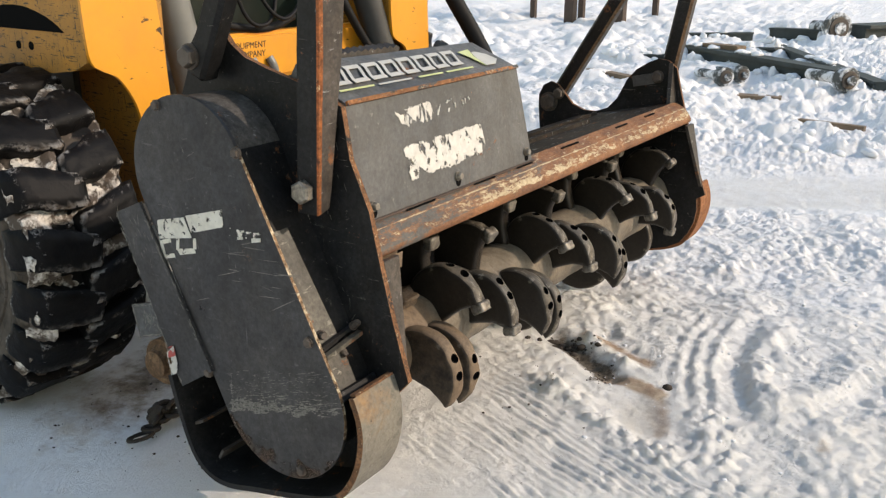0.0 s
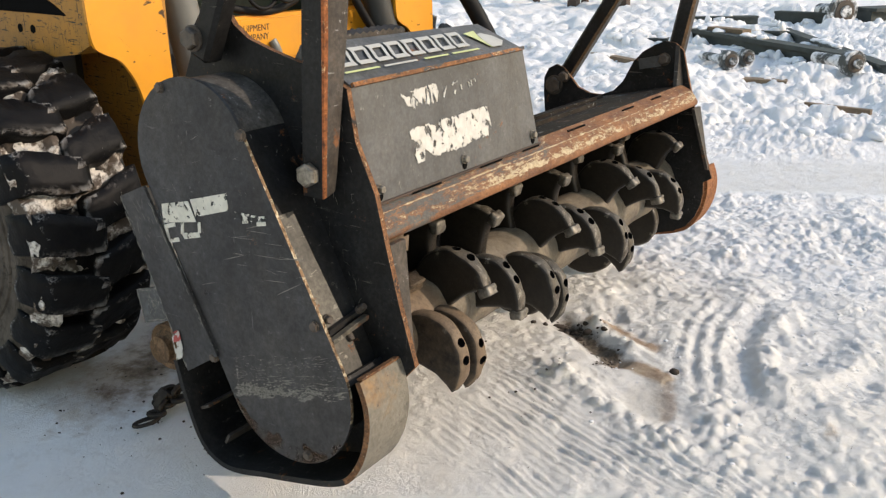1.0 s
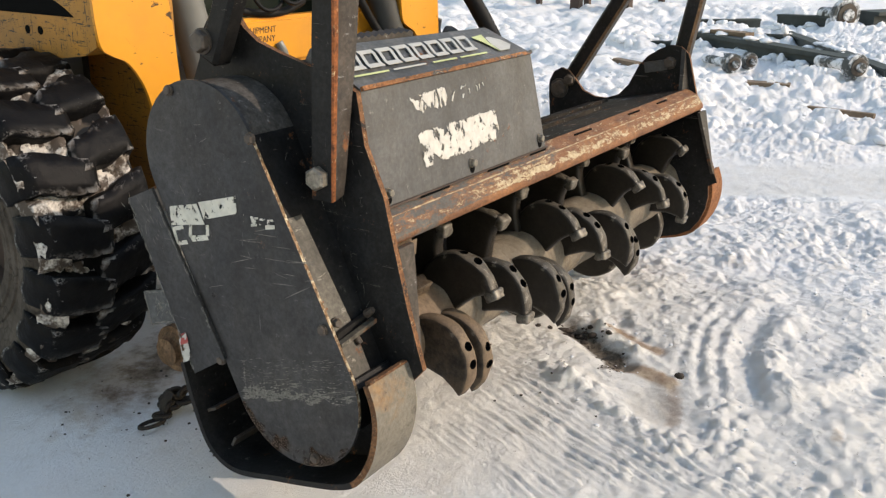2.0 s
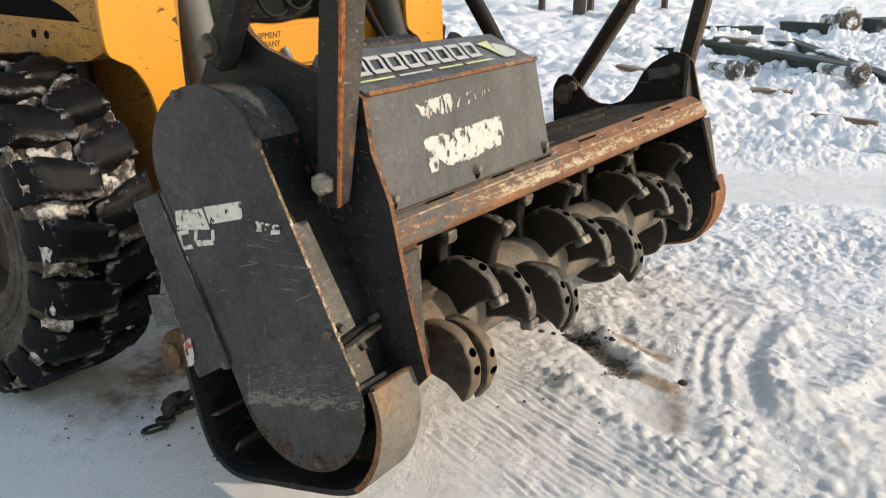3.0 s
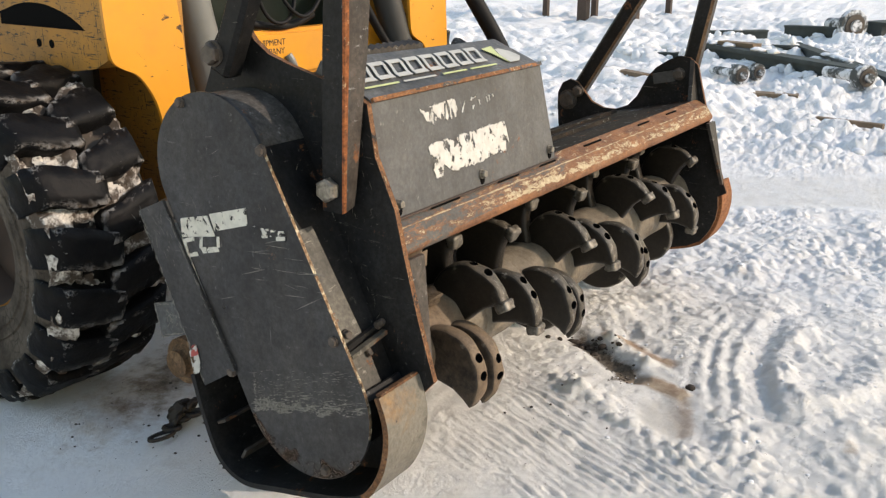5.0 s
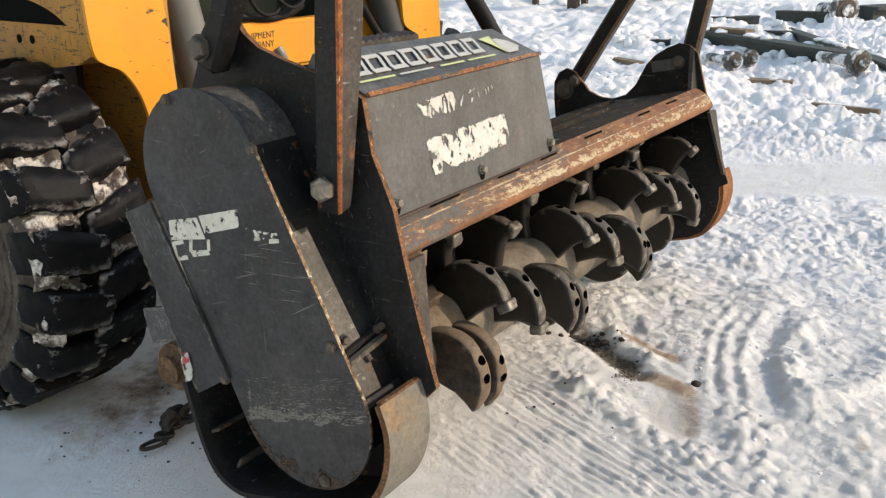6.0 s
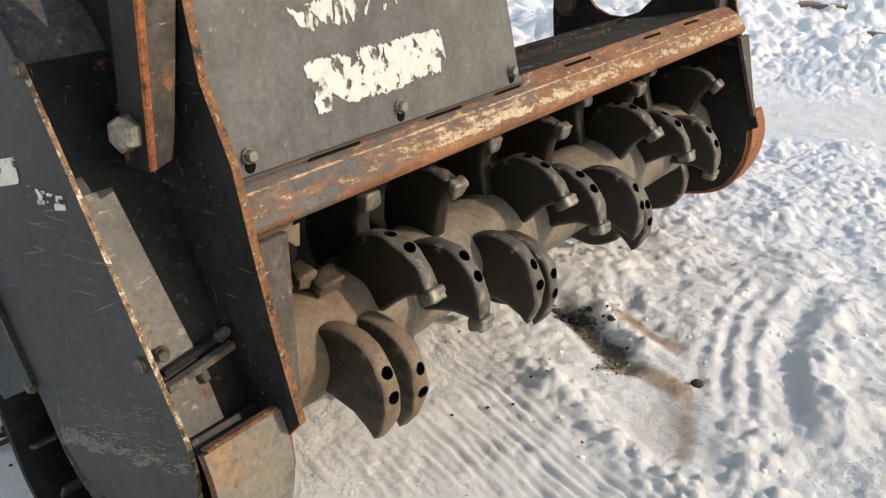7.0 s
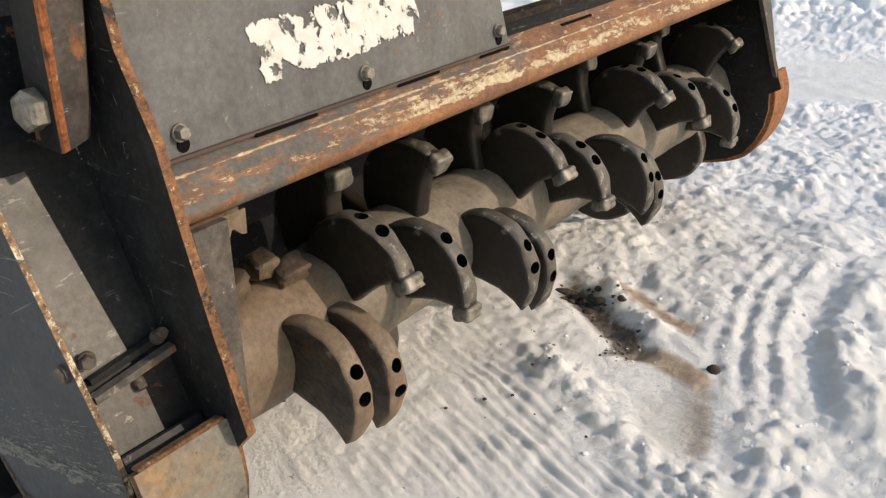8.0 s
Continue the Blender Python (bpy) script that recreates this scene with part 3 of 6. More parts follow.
def tube(bm, pts, r, seg=10, n=6):
    line = [Vector(p) for p in catmull(pts, n)]
    rings = []
    for i, p in enumerate(line):
        d = (line[min(i + 1, len(line) - 1)] - line[max(i - 1, 0)]).normalized()
        q = d.to_track_quat("Z", "Y")
        rings.append([bm.verts.new(p + q @ Vector((r * math.cos(2 * math.pi * k / seg), r * math.sin(2 * math.pi * k / seg), 0))) for k in range(seg)])
    for a, b in zip(rings, rings[1:]):
        for k in range(seg):
            bm.faces.new((a[k], a[(k + 1) % seg], b[(k + 1) % seg], b[k]))
    bm.faces.new(rings[0][::-1]), bm.faces.new(rings[-1])


def soften(bm, offset, seg=1, angle=25):
    es = [e for e in bm.edges if len(e.link_faces) == 2 and e.calc_face_angle(0) > radians(angle)]
    bmesh.ops.bevel(bm, geom=es, offset=offset, segments=seg, affect="EDGES", clamp_overlap=True)


def worn_block(bm, size, seed, rough=0.12, power=5.0):
    """A block with rounded, knocked-about edges."""
    verts = bmesh.ops.create_cube(bm, size=2.0)["verts"]
    bmesh.ops.subdivide_edges(bm, edges=bm.edges[:], cuts=5, use_grid_fill=True)
    off = Vector((seed * 3.7, seed * 1.3, 0))
    for v in bm.verts:
        p = v.co
        r = (abs(p.x) ** power + abs(p.y) ** power + abs(p.z) ** power) ** (1 / power)
        p = p / r * (1 + rough * noise.noise(p * 1.1 + off) + rough * 0.4 * noise.noise(p * 3.0 - off))
        v.co = Vector((p.x * size[0] / 2, p.y * size[1] / 2, p.z * size[2] / 2))
    for f in bm.faces:
        f.smooth = True


def hex_bolt(name, at, axis, r, h, parent, material=BOLT, washer=True, label=""):
    bm = bmesh.new()
    at, axis = Vector(at), Vector(axis).normalized()
    if washer:
        cyl(bm, at - axis * 0.003, at + axis * 0.003, r * 1.16, seg=20)
    cyl(bm, at, at + axis * h * 0.8, r, seg=6)
    cyl(bm, at + axis * h * 0.8, at + axis * h, r, r * 0.82, seg=6)
    return part(name, bm, material, parent, label)


# ---------------------------------------------------------------- ground
def lattice_noise(x, y, seed):
    """Smooth value noise on arrays."""
    xi, yi = np.floor(x).astype(np.int64), np.floor(y).astype(np.int64)
    fx, fy = x - xi, y - yi
    fx, fy = fx * fx * fx * (fx * (fx * 6 - 15) + 10), fy * fy * fy * (fy * (fy * 6 - 15) + 10)

    def rnd(a, b):
        n = (a * 374761393 + b * 668265263 + seed * 974711) & 0x7FFFFFFF
        n = ((n ^ (n >> 13)) * 1274126177) & 0x7FFFFFFF
        return ((n ^ (n >> 16)) & 0xFFFF) / 65535.0
    a, b, c, d = rnd(xi, yi), rnd(xi + 1, yi), rnd(xi, yi + 1), rnd(xi + 1, yi + 1)
    return (a * (1 - fx) + b * fx) * (1 - fy) + (c * (1 - fx) + d * fx) * fy


def fractal(x, y, scale, octaves, seed, gain=0.5):
    v, amp, tot = 0.0, 1.0, 0.0
    for k in range(octaves):
        c, s = math.cos(k * 1.3), math.sin(k * 1.3)
        v = v + amp * lattice_noise((x * c - y * s) * scale * 2 ** k + 17.3 * k, (x * s + y * c) * scale * 2 ** k - 9.1 * k, seed + k)
        tot += amp
        amp *= gain
    return v / tot


def sstep(a, b, v):
    t = np.clip((v - a) / (b - a), 0, 1)
    return t * t * (3 - 2 * t)


def blob(x, y, cx, cy, rx, ry, turn=0.0):
    c, s = math.cos(radians(turn)), math.sin(radians(turn))
    u, v = ((x - cx) * c + (y - cy) * s) / rx, (-(x - cx) * s + (y - cy) * c) / ry
    return np.exp(-(u * u + v * v))


def lane(x, y):
    """The driven lane that crosses beyond the far end: 1 on it, 0 beside it."""
    wob = 0.12 * np.sin(y * 1.7) + 0.3 * (fractal(x, y, 1.1, 3, 5) - 0.5)
    d = np.abs((x - 3.5) + 0.45 * (y - 0.1) + wob)
    return 1 - sstep(0.30, 0.66, d)


def clumps(x, y, size, seed):
    """Rounded lumps of uneven height, packed side by side."""
    wx = x + size * 0.5 * (fractal(x, y, 1.5 / size, 2, seed + 3) - 0.5)
    wy = y + size * 0.5 * (fractal(x, y, 1.5 / size, 2, seed + 5) - 0.5)
    u, v = wx / size, wy / size
    ui, vi = np.floor(u).astype(np.int64), np.floor(v).astype(np.int64)
    best = np.zeros_like(u)

    def rnd(a, b, k):
        n = (a * 374761393 + b * 668265263 + (seed + k) * 974711) & 0x7FFFFFFF
        n = ((n ^ (n >> 13)) * 1274126177) & 0x7FFFFFFF
        return ((n ^ (n >> 16)) & 0xFFFF) / 65535.0
    for i in (-1, 0, 1):
        for j in (-1, 0, 1):
            a, b = ui + i, vi + j
            d2 = (u - a - rnd(a, b, 1)) ** 2 + (v - b - rnd(a, b, 2)) ** 2
            h = rnd(a, b, 7)
            rad = 0.35 + 0.5 * h
            best = np.maximum(best, (0.15 + 0.85 * h * h) * np.clip(1 - d2 / rad ** 2, 0, 1) ** 0.85)
    return best


def seg(x, y, p, q, w):
    """1 on the line from p to q, falling off over w."""
    d = (q[0] - p[0], q[1] - p[1])
    t = np.clip(((x - p[0]) * d[0] + (y - p[1]) * d[1]) / (d[0] ** 2 + d[1] ** 2), 0, 1)
    return np.exp(-((x - p[0] - t * d[0]) ** 2 + (y - p[1] - t * d[1]) ** 2) / w ** 2)


def snow_height(x, y):
    lumps = fractal(x, y, 1.7, 3, 11) - 0.5
    mid = fractal(x, y, 7.0, 4, 23, 0.55) - 0.5
    fine = fractal(x, y, 30.0, 3, 57, 0.6) - 0.5
    c1, c2, c3 = clumps(x, y, 0.15, 31), clumps(x, y, 0.062, 37), clumps(x, y, 0.028, 43)
    far = sstep(3.95, 4.9, x + 0.40 * y)
    yard = sstep(13.0, 17.0, x) * (1 - sstep(0.5, 5, y))
    heap = far * (1 - 0.85 * yard) * (0.26 * lumps + 0.070 * c1 * (0.3 + 1.2 * fractal(x, y, 0.9, 2, 13)) + 0.030 * c2 + 0.008 * c3 + 0.018 * mid + 0.05)
    # packed but broken snow in front of the head
    rough = sstep(1.0, 1.5, x - 0.8 * np.minimum(y + 0.15, 0)) * (1 - far)
    patch = fractal(x, y, 1.9, 3, 61)
    broken = rough * (0.040 * lumps + 0.019 * c2 * sstep(0.42, 0.66, patch) + 0.006 * c3 + 0.030 * mid + 0.007 * fine)
    crumb = sstep(0.30, 0.5, x)
    base = 0.012 * lumps + 0.012 * mid + 0.004 * fine + crumb * (0.011 * c3 * sstep(0.35, 0.60, patch) + 0.005 * fine)
    # long tyre grooves beside the rotor
    u = x * 0.93 - y * 0.36
    wander = 0.05 * (fractal(x, y, 3.0, 3, 71) - 0.5)
    rib_zone = sstep(0.25, 0.40, x) * (1 - sstep(0.80, 1.0, x - 0.35 * y)) * sstep(-0.85, -0.6, y) * (1 - sstep(0.15, 0.35, y))
    ribs = np.sin((u + wander) * 2 * math.pi / 0.024) + 0.6 * np.sin((u + wander) * 2 * math.pi / 0.039 + 1.0)
    base = base + 0.0040 * ribs * rib_zone * sstep(0.30, 0.72, fractal(x, y, 4.5, 3, 77))
    # tread lug prints: a deep curved trough, the high edge beside it and fading bars on the other side
    bend = np.clip(1.59 - x, -0.4, 0.75)
    w = y + 0.375 + 0.49 * bend * bend + 0.022 * mid + 0.012 * (fractal(x, y, 5, 2, 83) - 0.5)
    along = sstep(0.98, 1.16, x) * (1 - sstep(1.58, 1.78, x))
    ws = w / (1 + 0.30 * np.clip(bend, 0, 0.6))
    bars = np.cos((ws - 0.058) * 2 * math.pi / 0.049) * sstep(0.02, 0.05, ws) * (1 - sstep(0.14, 0.24, ws)) * (0.5 + 0.5 * sstep(0.25, 0.6, fractal(x, y, 6, 2, 87)))
    base = base + along * (0.0085 * bars * (0.3 + 1.3 * patch) - 0.016 * np.exp(-(w / 0.032) ** 2) + (0.020 + 0.012 * c2 + 0.03 * mid) * np.exp(-((w + 0.070) / 0.045) ** 2))
    base = base + 0.020 * seg(x, y, (1.18, -0.62), (1.45, -0.72), 0.05) - 0.02 * blob(x, y, 1.38, -0.74, 0.10, 0.06)
    # lumpy berms either side of the frozen puddle
    lumpy = 0.35 + 0.9 * c2 + 0.9 * c3
    base = base + 0.026 * lumpy * seg(x, y, (0.93, 0.0), (0.74, -0.40), 0.045) + 0.015 * lumpy * seg(x, y, (1.02, -0.42), (0.80, -0.52), 0.05)
    pond = blob(x, y, 0.92, -0.28, 0.15, 0.075, 25)
    base = base * (1 - 0.8 * pond) - 0.012 * pond
    # the rut with melt water and the wall of snow along it
    base = base - 0.026 * seg(x, y, (1.25, 0.11), (1.10, -0.12), 0.044) + 0.014 * lumpy * seg(x, y, (1.285, 0.03), (1.19, -0.13), 0.022)
    base = base - 0.012 * seg(x, y, (1.36, 0.0), (1.24, -0.17), 0.04)
    ln = lane(x, y)
    h = (heap + broken + base) * (1 - 0.86 * ln) - 0.02 * ln
    # trodden flat under and beside the machine
    flat = (1 - sstep(0.3, 0.55, x)) * sstep(-0.2, 0.2, y)
    h = h * (1 - 0.35 * flat)
    return h - 0.004


def axis_line(lo, f0, f1, mid, hi, step, grow, low_grow):
    """Grid lines: fine from f0 to f1, widening to mid, then quickly out to hi; quickly down to lo."""
    a = list(np.arange(f0, f1, step))
    v = f1
    while v < mid:
        a.append(v)
        v += step + grow * (v - f1)
    s = step + grow * (v - f1)
    while v < hi:
        a.append(v)
        s *= 1.05
        v += s
    a.append(hi)
    s, v = step, f0 - step
    while v > lo:
        a.insert(0, v)
        s *= low_grow
        v -= s
    a.insert(0, lo)
    return np.array(a)


def build_ground():
    xs = axis_line(-250, 0.2, 2.3, 14.0, 400, 0.0062, 0.0056, 1.06)
    ys = axis_line(-300, -0.85, 0.30, 7.5, 400, 0.0062, 0.0095, 1.035)
    X, Y = np.meshgrid(xs, ys, indexing="xy")
    Z = snow_height(X, Y)
    nx, ny = len(xs), len(ys)
    verts = np.stack([X, Y, Z], -1).reshape(-1, 3).astype(np.float32)
    i = np.arange(nx - 1)[None, :] + (np.arange(ny - 1) * nx)[:, None]
    quads = np.stack([i, i + 1, i + 1 + nx, i + nx], -1).reshape(-1, 4).astype(np.int32)
    me = bpy.data.meshes.new("ground")
    me.vertices.add(len(verts))
    me.vertices.foreach_set("co", verts.ravel())
    me.loops.add(quads.size)
    me.loops.foreach_set("vertex_index", quads.ravel())
    me.polygons.add(len(quads))
    me.polygons.foreach_set("loop_start", np.arange(0, quads.size, 4, dtype=np.int32))
    me.update(calc_edges=True)
    me.polygons.foreach_set("use_smooth", np.ones(len(quads), bool))
    brown = 1.0 * seg(X, Y, (1.10, -0.11), (1.07, -0.26), 0.036) + 0.78 * seg(X, Y, (1.33, 0.05), (1.23, -0.18), 0.040) + 0.52 * seg(X, Y, (1.03, -0.295), (0.86, -0.357), 0.034)
    brown = brown + 0.22 * blob(X, Y, 0.92, -0.28, 0.17, 0.09, 25) + 0.5 * blob(X, Y, 0.98, -0.72, 0.07, 0.03) + 0.72 * blob(X, Y, 0.28, 0.93, 0.40, 0.20, 20) + 0.4 * blob(X, Y, 2.4, -0.62, 0.1, 0.05)
    brown = brown + 0.34 * seg(X, Y, (0.75, 0.15), (0.95, 0.1), 0.10) + 0.36 * blob(X, Y, 2.15, -0.12, 0.25, 0.06, 20)
    brown = brown + 0.30 * sstep(13.0, 17.0, X) * (1 - sstep(0.5, 5, Y)) * (0.5 + fractal(X, Y, 0.5, 3, 91))
    black = 1.0 * seg(X, Y, (1.25, 0.11), (1.13, -0.09), 0.046) + 0.55 * blob(X, Y, 1.396, 0.026, 0.05, 0.018, 60) + 0.5 * blob(X, Y, 1.035, -0.091, 0.025, 0.018) + 0.5 * blob(X, Y, 1.33, 0.13, 0.05, 0.04) + 0.55 * seg(X, Y, (1.10, -0.09), (1.06, -0.10), 0.02)
    black = black + 0.46 * blob(X, Y, 0.30, 0.92, 0.26, 0.11, 25) + 0.3 * blob(X, Y, 0.55, 1.3, 0.5, 0.5)
    ice = 0.55 * lane(X, Y) + 0.9 * blob(X, Y, 0.92, -0.28, 0.16, 0.08, 25) 
    packed = (1 - sstep(1.0, 2.2, X)) * sstep(0.15, 0.5, X) * (0.55 + 0.6 * fractal(X, Y, 1.6, 3, 99)) + 0.5 * sstep(1.0, 2.0, X) * (1 - sstep(2.6, 3.4, X)) * fractal(X, Y, 1.3, 3, 101)
    col = np.stack([brown, black, ice, packed], -1).reshape(-1, 4).astype(np.float32)
    att = me.color_attributes.new("dirt", "FLOAT_COLOR", "POINT")
    att.data.foreach_set("color", np.clip(col, 0, 1).ravel())
    me.materials.append(SNOW)
    return tagged(new("ground", me), "trampled dirty snow with tyre prints over a yard", "ground", kind="structure")


ground = build_ground()


def clod_field(name, count, rng, spots, lo, hi, label, mt=None):
    """Loose lumps of snow on the ground, joined."""
    base = bmesh.new()
    bmesh.ops.create_icosphere(base, subdivisions=2, radius=1.0)
    bv = np.array([v.co[:] for v in base.verts])
    bf = np.array([[v.index for v in f.verts] for f in base.faces])
    base.free()
    vs, fs = [], []
    for k in range(count):
        x, y = spots(rng)
        r = lo + (hi - lo) * rng.random() ** 3
        n = fractal(bv[:, 0] * 1.0 + bv[:, 2] * 0.7 + k * 3.7, bv[:, 1] + bv[:, 2] * 0.6 + k, 1.9, 3, k % 97)
        p = bv * (0.65 + 0.7 * n)[:, None] * r * np.array([1, 0.8 + 0.5 * rng.random(), 0.7])
        a = rng.random() * 6.28
        p[:, 0], p[:, 1] = p[:, 0] * math.cos(a) - p[:, 1] * math.sin(a), p[:, 0] * math.sin(a) + p[:, 1] * math.cos(a)
        z = float(snow_height(np.array([x]), np.array([y]))[0])
        vs.append(p + np.array([x, y, z + r * 0.15]))
        fs.append(bf + k * len(bv))
    me = bpy.data.meshes.new(name)
    me.from_pydata(np.concatenate(vs).tolist(), [], np.concatenate(fs).tolist())
    me.polygons.foreach_set("use_smooth", np.ones(len(me.polygons), bool))
    me.materials.append(mt or CLOD)
    return tagged(new(name, me), label, "snow", kind="stuff")


rng = random.Random(4)
clod_field("loose_snow_clods", 240, rng, lambda r: (4.3 + 5.0 * r.random() ** 1.3, -1.2 + 4.5 * r.random()), 0.012, 0.055, "broken lumps of white snow heaped beyond the lane")
clod_field("snow_crumbs", 250, rng, lambda r: (0.7 + 2.0 * r.random(), -0.95 + 1.15 * r.random()), 0.002, 0.007, "small crumbs of snow on the packed ground")
clod_field("dirt_crumbs", 190, rng, lambda r: r.choice(((1.22 + r.gauss(0, 0.05), 0.04 + r.gauss(0, 0.05)), (1.09 + r.gauss(0, 0.03), -0.09 + r.gauss(0, 0.02)), (0.35 + r.gauss(0, 0.2), 0.85 + r.gauss(0, 0.15)), (0.2 + r.gauss(0, 0.2), 0.5 + r.gauss(0, 0.2)), (0.9 + r.gauss(0, 0.12), 0.02 + r.gauss(0, 0.12)), (0.15 + r.gauss(0, 0.15), 0.7 + r.gauss(0, 0.2)))), 0.0012, 0.0045, "dark crumbs of soil on the snow", DIRT)
clod_field("soil_clods", 46, rng, lambda r: (1.235 + r.gauss(0, 0.022), 0.085 + r.gauss(0, 0.035)), 0.004, 0.014, "dark clods of frozen soil in the rut", DIRT)
clod_field("soil_lump", 1, rng, lambda r: (1.105, -0.288), 0.014, 0.014, "dark frozen lump of soil on the snow", DIRT)


# ---------------------------------------------------------------- mulching head
X0, XN, XF, XE = 0.0, 0.115, 1.83, 1.95      # belt cover, near end plate, far end plate, far skid edge
AX = (0.094, 0.325)                            # rotor axis (y, z)
head = thing("mulching_head", "dark grey steel forestry mulching head, worn paint, rusty edges, on loader", "mulcher", (0.95, 0.1, 0.08))
head_offset = Matrix.Translation(head.location).inverted()


def hpart(name, bm, material, label="", smooth=False, parent=None):
    """A part of the head, built in world coordinates."""
    if parent is None:
        bmesh.ops.transform(bm, matrix=head_offset, verts=bm.verts)
        return part(name, bm, material, head, label, smooth)
    return part(name, bm, material, parent, label, smooth)


# belt cover plate and the housing behind it
bm = bmesh.new()
prism_x(bm, stadium(AX, 0.156, (0.300, 0.735), 0.148, 28), X0, X0 + 0.007, 0, 1)
soften(bm, 0.002, 1, 60)
# bright rim only along the sunlit front, cover paint on the rest
for f in bm.faces:
    c = f.calc_center_median()
    if c.y > 0.30 * (c.z - 0.35) + 0.06 or c.z > 0.80 or c.z < 0.30:
        f.material_index = 0
hpart("belt_cover", bm, [COVER, RUSTB], "long rounded dark cover plate with scuffed lower end")
bm = bmesh.new()
prism_x(bm, stadium(AX, 0.132, (0.300, 0.735), 0.143, 28), X0 + 0.007, XN, 0, 1)
bmesh.ops.recalc_face_normals(bm, faces=bm.faces)
# upward faces take the sunlit tone, the others stay dark
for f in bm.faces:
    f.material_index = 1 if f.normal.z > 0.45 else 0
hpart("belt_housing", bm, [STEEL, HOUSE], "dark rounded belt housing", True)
d = Vector((0.300, 0.735)) - Vector(AX)
tang = math.atan2(d.y, d.x) + math.acos((0.132 - 0.143) / d.length)
nrm = Vector((math.cos(tang), math.sin(tang)))
w0, w1 = Vector(AX) + nrm * 0.132, Vector((0.300, 0.735)) + nrm * 0.143
for fa, fb in ((-0.02, 0.118), (0.176, 0.656)):
    lo, hi = w0.lerp(w1, fa), w0.lerp(w1, fb)
    bm = bmesh.new()
    prism_x(bm, [lo, hi, hi + nrm * 0.004, lo + nrm * 0.004], X0 + 0.009, X0 + 0.072)
    # right edge cut along the end plate's shadow line, leaving the shaded side dark
    for v in bm.verts:
        if v.co.x > 0.05:
            v.co.x -= 0.022 * (v.co.z - 0.45) / 0.2 if v.co.z > 0.45 else 0.0
    bmesh.ops.recalc_face_normals(bm, faces=bm.faces)
    for f in bm.faces:
        f.material_index = 1 if f.normal.z < -0.6 else 0
    hpart("wear_plate", bm, [BARE, CUTTER], "scratched bare steel strip")

# near end plate with its raised rear ear
near_plate = [(-0.121, 0.378), (-0.086, 0.493), (-0.056, 0.610), (-0.037, 0.691), (0.004, 0.780), (0.020, 0.872), (0.075, 0.898), (0.147, 0.914), (0.194, 0.926),
              (0.250, 0.943), (0.284, 0.966), (0.304, 0.992), (0.330, 1.004), (0.365, 0.995), (0.392, 0.96), (0.410, 0.90), (0.47, 0.78), (0.47, 0.35), (0.396, 0.295), (0.374, 0.215), (0.336, 0.124), (0.270, 0.092), (0.160, 0.114), (0.060, 0.137), (-0.004, 0.156), (-0.047, 0.180), (-0.075, 0.220), (-0.091, 0.262), (-0.097, 0.305), (-0.093, 0.345)]
bm = bmesh.new()
prism_x(bm, near_plate, XN, XN + 0.012, 0, 1)
soften(bm, 0.002, 1, 60)
hpart("end_plate", bm, [STEEL, RUST], "dark end plate with rusty edge")
far_plate = [(-0.121, 0.362), (-0.065, 0.508), (-0.004, 0.707), (0.015, 0.775), (0.044, 0.797), (0.080, 0.801), (0.115, 0.786), (0.155, 0.76), (0.184, 0.727),
             (0.202, 0.690), (0.218, 0.657), (0.25, 0.622), (0.297, 0.604), (0.34, 0.605), (0.385, 0.622), (0.415, 0.655), (0.445, 0.686), (0.475, 0.695), (0.503, 0.68),
             (0.520, 0.645), (0.52, 0.60), (0.50, 0.40), (0.396, 0.295), (0.374, 0.215), (0.336, 0.124), (0.270, 0.092), (0.160, 0.114), (0.060, 0.137), (-0.004, 0.156), (-0.047, 0.180), (-0.075, 0.220), (-0.091, 0.262), (-0.097, 0.305), (-0.093, 0.345)]
bm = bmesh.new()
prism_x(bm, far_plate, XF, XF + 0.012, 0, 1)
soften(bm, 0.002, 1, 60)
hpart("end_plate", bm, [STEEL, RUST], "dark end plate with two ears and a scooped top edge")

# flanges along the front edge of both end plates, inside
for name_x, sgn in ((XN + 0.012, 1), (XF, -1)):
    bm = bmesh.new()
    w = 0.046 if sgn > 0 else -0.062
    for (ya, za), (yb, zb), wa, wb in (((-0.060, 0.598), (-0.108, 0.390), w, w * 0.12),):
        vs = [bm.verts.new(p) for p in ((name_x, ya, za), (name_x + wa, ya, za), (name_x + wb, yb, zb), (name_x, yb, zb))]
        ws = [bm.verts.new((v.co.x, v.co.y + 0.01, v.co.z)) for v in vs]
        bm.faces.new(vs), bm.faces.new(ws[::-1])
        for i in range(4):
            bm.faces.new((vs[i], vs[(i + 1) % 4], ws[(i + 1) % 4], ws[i]))
    hpart("edge_flange", bm, GREY)

# skid shoes
skid_line = catmull([(-0.088, 0.388), (-0.103, 0.347), (-0.107, 0.305), (-0.100, 0.258), (-0.084, 0.215), (-0.054, 0.172), (-0.008, 0.147), (0.06, 0.128), (0.159, 0.105), (0.272, 0.083),
                     (0.344, 0.118), (0.384, 0.212), (0.406, 0.295)], 5)
for xa, xb, lab in ((X0 - 0.004, XN, "curved bare steel skid shoe with rust stains"), (XF + 0.012, XE, "curved skid shoe, orange with rust")):
    bm = bmesh.new()
    strip_x(bm, skid_line, xa, xb, 0.012, 0, 1)
    # near shoe behind its sunlit front goes dark: shade put into the colour
    for f in bm.faces:
        if xa < 1 and f.calc_center_median().y > -0.04:
            f.material_index = 2
    hpart("skid_shoe", bm, [SKIDP if xa < 1 else ORANGE, RUST if xa < 1 else ORANGE, STEEL], lab, True)
bm = bmesh.new()
